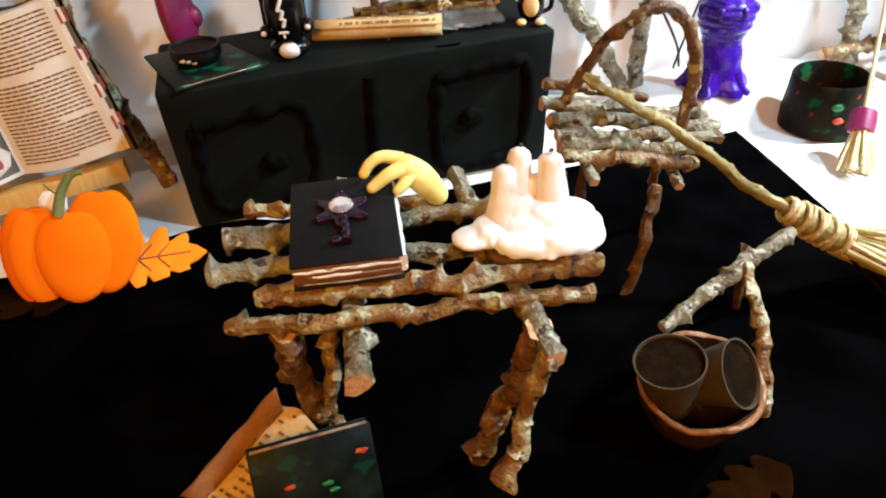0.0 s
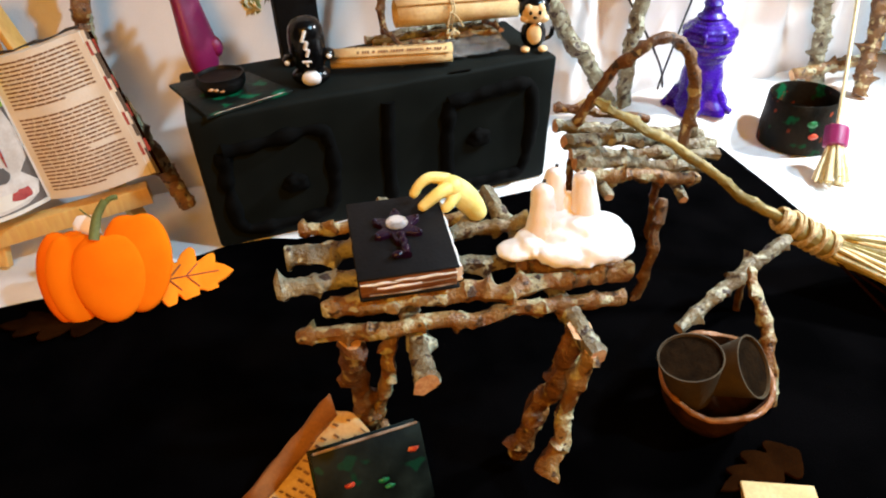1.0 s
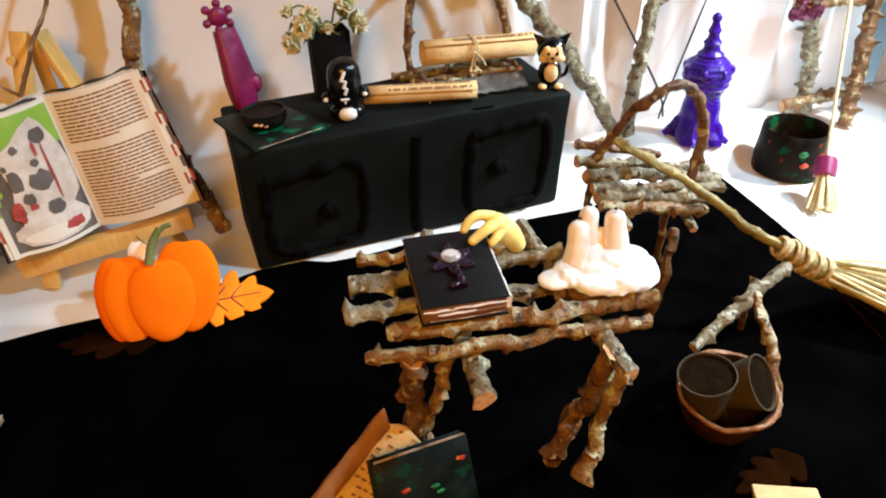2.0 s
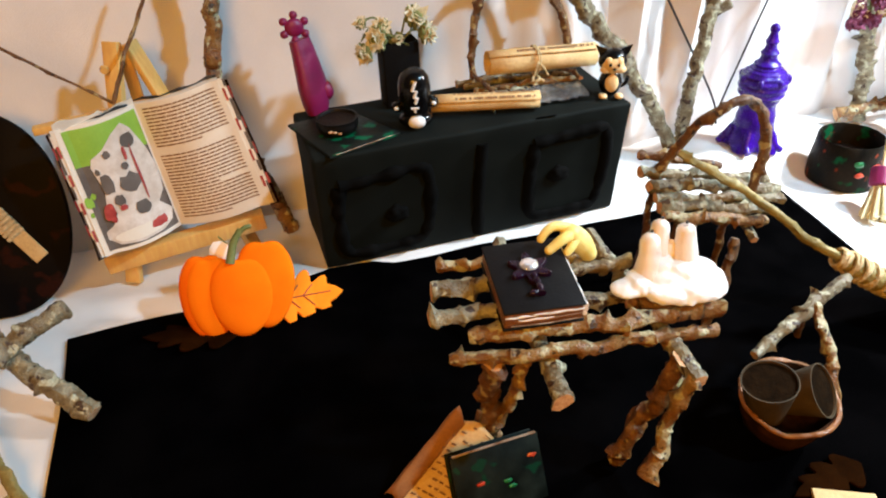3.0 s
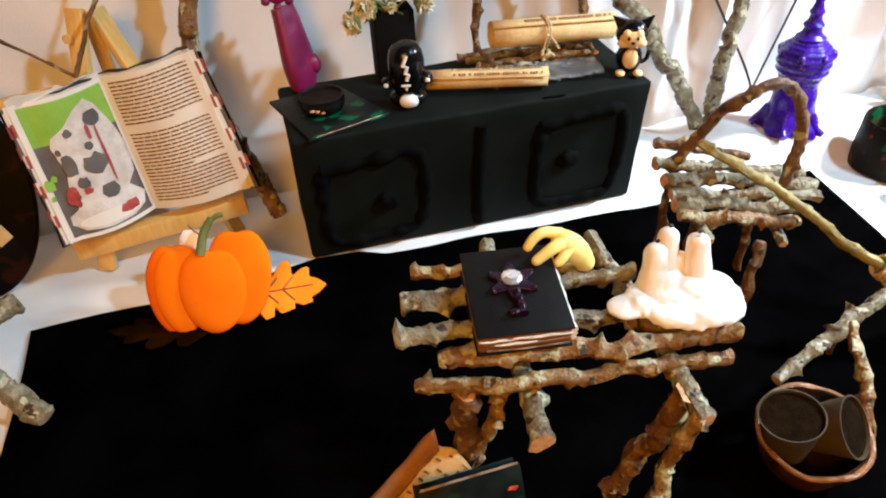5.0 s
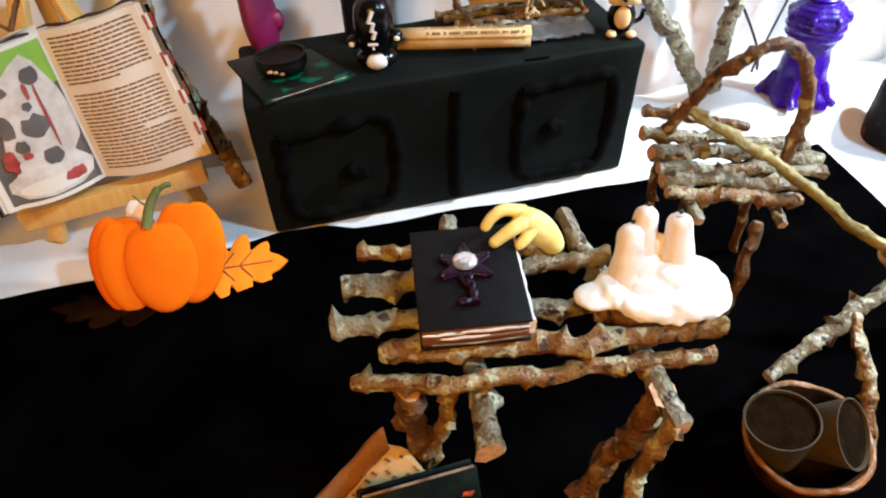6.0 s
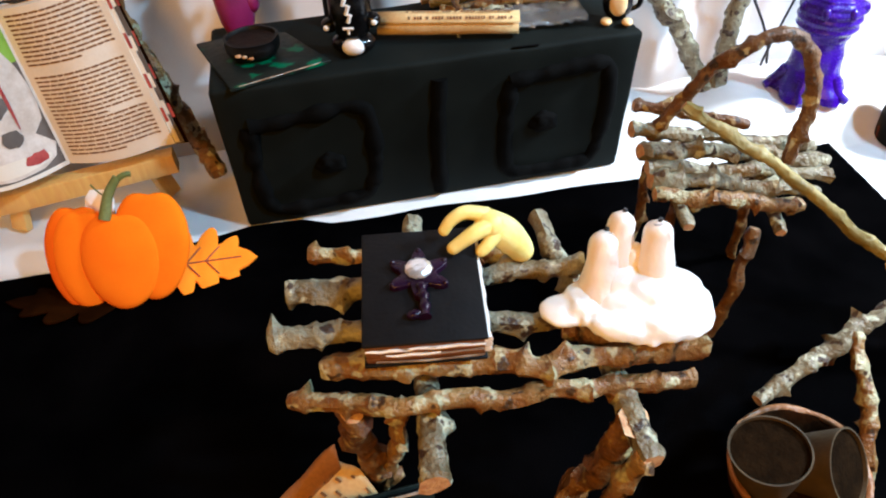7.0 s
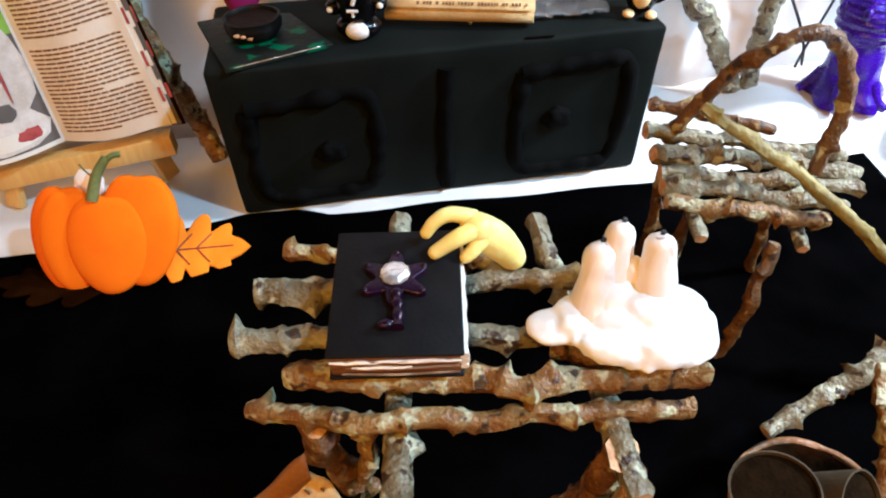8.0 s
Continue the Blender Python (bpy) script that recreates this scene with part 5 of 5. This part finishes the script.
def purple_flowers():
    rnd = random.Random(21)
    root = thing("dried_flowers", (0.478, 0.048, 0.092), "bunch of dried dark purple flowers on the twig stand", "flowers")
    for k in range(9):
        bm = bmesh.new()
        at = (-0.010 + rnd.uniform(-0.011, 0.011), -0.006 + rnd.uniform(-0.004, 0.003), rnd.uniform(-0.012, 0.010))
        flower_head(bm, at, (rnd.uniform(-1, 1), -1, rnd.uniform(-0.4, 0.8)), rnd.uniform(0.006, 0.009), rnd)
        part("flower", bm, [DRY_PURPLE, DRY_PETAL if k % 4 == 0 else DRY_PURPLE], root)
    bm = bmesh.new()
    tube(bm, curve_points([(0.0, 0.004, -0.012), (-0.004, -0.003, 0.0), (-0.009, -0.005, 0.006)]), 0.0012, 6)
    part("stalk", bm, DRY_GREEN, root)


purple_flowers()


# ---- twig chair with arched back ----
def twig_chair():
    root = thing("twig_chair", (0.252, -0.098, 0.0), "rustic twig chair with an arched twig back", "chair")
    ends = [((0.2207, -0.0680, 0.0785), (0.2640, -0.0790, 0.0690), 0.0034, BARK_RED), ((0.2156, -0.0780, 0.0755), (0.2880, -0.0880, 0.0605), 0.0046, BARK_GREY), ((0.2145, -0.0885, 0.0725), (0.2890, -0.0960, 0.0590), 0.0050, BARK_GREY), ((0.2150, -0.0945, 0.0695), (0.2860, -0.1020, 0.0575), 0.0046, BARK_GREY), ((0.2140, -0.1000, 0.0672), (0.2770, -0.1085, 0.0560), 0.0050, BARK_GREY), ((0.2135, -0.1055, 0.0655), (0.2680, -0.1135, 0.0552), 0.0050, BARK)]
    for k, (a, b, r, bark) in enumerate(ends):
        a, b = Vector(a), Vector(b)
        under(root, twig("seat_slat", [a, (a + b) / 2 + Vector((0, 0.001 * (-1) ** k, 0.001)), b], r, r * 0.9, 120 + k, None, bark, 0.010, 0.45, 0.0014))
    under(root, twig("cross_pole", [(0.2280, -0.0700, 0.0690), (0.2250, -0.0930, 0.0640), (0.2202, -0.1190, 0.0600)], 0.0034, 0.0040, 131, None, BARK_GREY, 0.014))
    under(root, twig("cross_pole", [(0.2660, -0.0790, 0.0600), (0.2620, -0.0990, 0.0550), (0.2561, -0.1210, 0.0510)], 0.0034, 0.0040, 132, None, BARK_GREY, 0.014))
    under(root, twig("arched_back", [(0.2240, -0.0775, 0.0700), (0.2295, -0.0830, 0.0850), (0.2375, -0.0900, 0.1030), (0.2500, -0.0950, 0.1140), (0.2620, -0.0950, 0.1110), (0.2720, -0.0940, 0.0970), (0.2725, -0.0960, 0.0830), (0.2685, -0.0990, 0.0640)], 0.0038, 0.0046, 133, None, BARK_RED, 0.009, 0.3))
    for k, (a, b, c, r) in enumerate((((0.2500, -0.1150, 0.0500), (0.2440, -0.1210, 0.0280), (0.2395, -0.1195, 0.0015), 0.0040), ((0.2250, -0.1020, 0.0600), (0.2240, -0.1000, 0.0300), (0.2230, -0.0980, 0.0015), 0.0034), ((0.2680, -0.0850, 0.0560), (0.2700, -0.0830, 0.0300), (0.2720, -0.0800, 0.0015), 0.0034), ((0.2290, -0.0740, 0.0640), (0.2280, -0.0720, 0.0300), (0.2270, -0.0700, 0.0015), 0.0034))):
        under(root, twig("leg", [a, b, c], r, r * 0.9, 140 + k, None, BARK_RED, 0.012))
    return root


twig_chair()


def big_broom():
    root = thing("besom_broom", (0.300, -0.145, 0.0), "twig besom bound with jute twine, leaning on the chair", "broom")
    top, bind0, bind1 = Vector((0.2275, -0.0905, 0.0898)), Vector((0.2940, -0.1340, 0.0412)), Vector((0.3220, -0.1500, 0.0235))
    d = (bind1 - bind0).normalized()
    under(root, twig("stick", [top, top.lerp(bind0, 0.5) + Vector((0.001, 0.000, 0.001)), bind0, bind1], 0.0036, 0.0042, 150, None, BROOM_STICK, 0.016, 0.25))
    rnd = random.Random(8)
    q = d.to_track_quat("Z", "Y").to_matrix()
    L = (bind1 - bind0).length
    bm = bmesh.new()
    coil = []
    for k in range(24 * 18):
        t = k / 18 * 2 * math.pi
        s = k / (24 * 18)
        along = 0.5 - 0.5 * math.cos(3 * math.pi * s)
        r = 0.0036 + 0.0026 * math.sin(math.pi * min(1, along * 0.75 + 0.12)) + 0.0009 * noise.noise(Vector((k * 0.09, 0, 0)))
        coil.append(bind0 + d * (0.003 + (L - 0.003) * along + 0.0016 * noise.noise(Vector((k * 0.05, 3, 0)))) + q @ Vector((r * math.cos(t), r * math.sin(t), 0)))
    tube(bm, coil, lambda i, a, n: 0.0009 * (1 + 0.25 * math.sin(i * 1.1 + a)), 6)
    under(root, obj("twine_binding", bm, TWINE))
    bm = bmesh.new()
    tube(bm, [bind0 + d * 0.003, bind0 + d * L * 0.5, bind1], lambda i, a, n: (0.0032, 0.0056, 0.0056)[i], 12)
    under(root, obj("core", bm, BROOM_STICK))
    for k in range(70):
        t = rnd.uniform(0, 6.28)
        r = math.sqrt(rnd.random())
        s = bind1 - d * 0.006 + q @ Vector((0.0062 * r * math.cos(t), 0.0062 * r * math.sin(t), 0))
        ln = rnd.uniform(0.05, 0.085)
        e = bind1 + d * ln + q @ Vector((0.030 * r * math.cos(t), 0.026 * r * math.sin(t), 0))
        e.z = max(e.z, 0.002 + 0.006 * rnd.random())
        mid = (s + e) / 2
        mid += Vector((rnd.uniform(-1, 1), rnd.uniform(-1, 1), rnd.uniform(0, 1))) * 0.003
        mid.z = max(mid.z, 0.003)
        bm = bmesh.new()
        tube(bm, curve_points([s, mid, e], 0.006), lambda i, a, n: 0.0010 * (1 - 0.5 * i / n), 5)
        under(root, obj("bristle", bm, (BROOM_STICK, STRAW, TWINE)[k % 3]))
    for k, e in enumerate(((0.330, -0.178, 0.004), (0.345, -0.186, 0.004))):
        bm = bmesh.new()
        tube(bm, curve_points([bind1 - d * 0.01 + Vector((0, -0.006, -0.003)), bind1.lerp(Vector(e), 0.5) + Vector((0.001, -0.003, -0.004)), e]), 0.0007, 5)
        under(root, obj("loose_straw", bm, LEAF_BROWN))
    return root


big_broom()


# ---- walnut bowl on a twig prop with two card cups ----
def twig_prop():
    root = thing("twig_prop", (0.242, -0.180, 0.0), "forked twig prop behind the bowl", "stand")
    under(root, twig("pole", [(0.2230, -0.1700, 0.0290), (0.2540, -0.1620, 0.0400), (0.2840, -0.1535, 0.0440)], 0.0038, 0.0046, 160, None, BARK_GREY, 0.009, 0.5))
    under(root, twig("pole", [(0.2590, -0.1615, 0.0420), (0.2560, -0.1760, 0.0300), (0.2530, -0.1870, 0.0200), (0.2500, -0.1950, 0.0080), (0.2490, -0.1970, 0.0040)], 0.0036, 0.0042, 161, None, BARK, 0.009, 0.5))
    under(root, twig("back_pole", [(0.2640, -0.1560, 0.0370), (0.2720, -0.1480, 0.0180), (0.2760, -0.1440, 0.0015)], 0.0026, 0.0028, 162, None, BARK_RED, 0.010))
    return root


twig_prop()


def shell_bowl():
    root = thing("walnut_bowl", (0.2265, -0.1890, 0.0012), "half-shell wooden bowl holding two card cups", "bowl")
    tip = pose(0, 0, 0.0085, 6, -4, 0) @ Matrix.Diagonal((0.92, 0.92, 0.93, 1))
    bm = bmesh.new()
    lathe(bm, [(0.006, 0), (0.0120, 0.0015), (0.0175, 0.008), (0.0205, 0.017), (0.0210, 0.0235), (0.0200, 0.0240), (0.0190, 0.0225), (0.0165, 0.011), (0.0110, 0.004), (0.001, 0.003)], 40, tip @ pose(0, 0, -0.0045), lambda a, t: 1 + 0.04 * math.sin(2 * a + 0.5) + 0.02 * math.sin(5 * a) + 0.01 * math.sin(11 * a))
    low = min(v.co.z for v in bm.verts)
    tip.translation.z -= low
    for v in bm.verts:
        v.co.z -= low
    part("shell", bm, WALNUT_SHADED, root)
    bm = bmesh.new()
    ring = [tip @ Vector((0.0212 * math.cos(t) * (1 + 0.03 * math.sin(2 * t)), 0.0212 * math.sin(t), 0.0193 + 0.0006 * math.sin(6 * t))) for t in [2 * math.pi * k / 120 for k in range(121)]]
    tube(bm, ring, lambda i, a, n: 0.0010 * (1 + 0.45 * noise.noise(Vector((i * 0.2, math.cos(a), math.sin(a))))), 9, False)
    part("rim", bm, RIM_LIT, root)
    return root


shell_bowl()


def card_cup(at, aim, r, depth):
    root = thing("card_cup", at, "dark brown card cup standing in the bowl", "cup", "card cups")
    q = Vector(aim).to_track_quat("Z", "Y").to_matrix().to_4x4()
    bm = bmesh.new()
    lathe(bm, [(r * 0.62, -depth), (r, 0), (r * 0.955, 0), (r * 0.60, -depth + 0.001)], 40, q, lambda a, t: 1 + 0.015 * math.sin(2 * a))
    part("tube", bm, CARD_BROWN, root)
    # dark disc just below the mouth stands for the shade inside the open tube
    bm = bmesh.new()
    lathe(bm, [(0.0001, -depth * 0.06), (r * 0.5, -depth * 0.065), (r * 0.945, -depth * 0.05)], 30, q)
    part("filling", bm, CARD_SHADE, root)


card_cup((0.2118, -0.1912, 0.0380), (-0.20, -0.04, 0.97), 0.0110, 0.0220)
card_cup((0.2332, -0.1990, 0.0325), (0.48, -0.62, 0.61), 0.0110, 0.0220)


# ---- front: painted book, folded paper, gold card ----
def painted_book():
    root = thing("painted_book", (0.0990, -0.1885, 0.0022), "dark green speckled book standing on the cloth", "book")
    m = facing((0, 0, 0), (0.0385, 0.0030, -0.0030), (0.0, 0.55, 0.83))
    w, h, t = 0.0385, 0.0282, 0.0060
    for name, z, mt in (("front_cover", 0.0, COVER_PAINT), ("back_cover", -t, COVER_PAINT)):
        bm = bmesh.new()
        box(bm, (w, h, 0.0010), m @ pose(0, h / 2, z), 0.0003)
        cov = part(name, bm, mt, root)
        if name == "front_cover":
            front = cov
    bm = bmesh.new()
    box(bm, (w - 0.002, h - 0.002, t - 0.0014), m @ pose(0, h / 2, -t / 2), 0.0003)
    part("page_block", bm, BLACK_MATT, root, "black painted page edges")
    for k, (x, y, mt) in enumerate(((-0.0085, 0.0150, RED_DOT), (0.0150, 0.0200, RED_DOT), (0.0030, 0.0130, GREEN_DOT), (-0.0010, 0.0050, RED_DOT), (0.0045, 0.0105, GREEN_DOT))):
        bm = bmesh.new()
        blob(bm, m @ Vector((x, y, 0.0007)), (0.0019, 0.0008, 0.0010), k, 0.5, 2, 2)
        part("paint_dot", bm, mt, front)
    # glint on the cover's top edge, put in as a paler strip
    bm = bmesh.new()
    tube(bm, [m @ Vector((-w / 2 + 0.001, h + 0.0001, 0.0004)), m @ Vector((0, h + 0.0002, 0.0005)), m @ Vector((w / 2 - 0.001, h + 0.0001, 0.0004))], 0.0005, 6)
    part("worn_edge", bm, EDGE_STRIP, root)


painted_book()


def folded_paper():
    root = thing("folded_paper", (0.080, -0.168, 0.0012), "folded brown paper printed with small text", "paper")
    a, b = Vector((0.0916, -0.1525, 0.0275)), Vector((0.0560, -0.1655, 0.0040))
    across = Vector((0.0140, -0.0150, -0.0080))
    for name, lift, k, mt in (("outer_fold", 0.0, 0.34, KRAFT), ("printed_fold", 0.0022, 1.12, PARCHMENT)):
        bm = bmesh.new()
        g = []
        for i in range(15):
            u = i / 14
            row = []
            for j in range(9):
                v = j / 8
                p = a.lerp(b, u) + across * (v * k + (0.10 if lift else -0.06)) + Vector((0, 0, 0.004 * math.sin(v * math.pi) - lift + 0.0012 * noise.noise(Vector((u * 5, v * 4, lift * 900)))))
                p += (a - b) * (-0.10 * abs(v - 0.3) if u == 0 else 0)
                p.z = max(p.z, 0.0022)
                row.append(bm.verts.new(p))
            g.append(row)
        for r0, r1 in zip(g, g[1:]):
            for j in range(8):
                bm.faces.new((r0[j], r0[j + 1], r1[j + 1], r1[j]))
        places = [[v.co.copy() for v in row] for row in g]
        under(root, (o := obj(name, bm, mt)))
        o.modifiers.new("thick", "SOLIDIFY").thickness = 0.0004
    bm = bmesh.new()
    rnd = random.Random(2)
    for i in range(1, 14):
        for j in range(1, 8):
            if rnd.random() < 0.8:
                p = places[i][j] + Vector((-0.0002, -0.0003, 0.0007))
                s = (places[i][j] - places[i][j - 1]) * rnd.uniform(0.25, 0.45)
                w = (places[i][j] - places[i - 1][j]) * 0.14
                bm.faces.new([bm.verts.new(v) for v in (p - s - w, p + s - w, p + s + w, p - s + w)])
    under(root, obj("print", bm, INK))


folded_paper()


def gold_card():
    bm = bmesh.new()
    box(bm, (0.024, 0.014, 0.0032), pose(0.2235, -0.2325, 0.0040, 0, 0, -27), 0.0006)
    tagged(obj("card_label", bm, PARCHMENT), "thick cream card lying on the black cloth", "card")


gold_card()


# ---- things by the edge of the table: lacquered board, twig frame ----
def lacquered_board():
    root = thing("lacquered_board", (-0.12, 0.035, 0.0), "round-ended black lacquered board leaning on the sheet", "board")
    m = facing((0.004, -0.010, 0.0), (1, -0.12, 0), (0.0, 0.38, 0.92))
    out = []
    for k in range(60):
        t = 2 * math.pi * k / 60
        out.append((0.047 * math.copysign(abs(math.cos(t)) ** 0.8, math.cos(t)), 0.057 + 0.057 * math.copysign(abs(math.sin(t)) ** 0.95, math.sin(t))))
    bm = bmesh.new()
    plate(bm, out, 0.0030, m, 0.0008)
    part("panel", bm, SLATE, root)
    mk = m @ pose(0.016, 0.050, 0.0034, 0, 0, -56)
    bm = bmesh.new()
    box(bm, (0.046, 0.0085, 0.0012), mk, 0.0003)
    tag = part("tag", bm, PARCHMENT, root, "cream paper tag")
    bm = bmesh.new()
    for k in range(7):
        tube(bm, [mk @ Vector((-0.012 + 0.0028 * k, -0.0052, 0.0010)), mk @ Vector((-0.012 + 0.0028 * k, 0, 0.0018)), mk @ Vector((-0.012 + 0.0028 * k, 0.0052, 0.0010))], 0.0013, 6)
    part("string", bm, TWINE, tag)


lacquered_board()


def twig_frame():
    root = thing("twig_trellis", (-0.09, -0.05, 0.0), "trellis of thick grey twigs lashed crosswise", "trellis")
    under(root, twig("pole", [(-0.0600, -0.0780, 0.0068), (-0.0880, -0.0540, 0.0260), (-0.1180, -0.0200, 0.0500), (-0.150, 0.01, 0.075)], 0.0092, 0.0104, 171, None, BARK_GREY, 0.022, 0.14))
    under(root, twig("pole", [(-0.0640, -0.0400, 0.0430), (-0.0830, -0.0520, 0.0390), (-0.1100, -0.0680, 0.0330), (-0.150, -0.09, 0.024)], 0.0080, 0.0090, 172, None, BARK_GREY, 0.016, 0.25))
    under(root, twig("green_pole", [(-0.0720, -0.1420, 0.0025), (-0.0960, -0.0980, 0.0100), (-0.1200, -0.0550, 0.0200), (-0.15, -0.01, 0.032)], 0.0044, 0.0046, 173, None, BROOM_STICK, 0.02, 0.2))
    under(root, twig("green_twig", [(-0.0870, -0.1130, 0.0070), (-0.0990, -0.1200, 0.0040), (-0.1150, -0.1260, 0.0025)], 0.0030, 0.0028, 174, None, BROOM_STICK, 0.02, 0.2))
    return root


twig_frame()
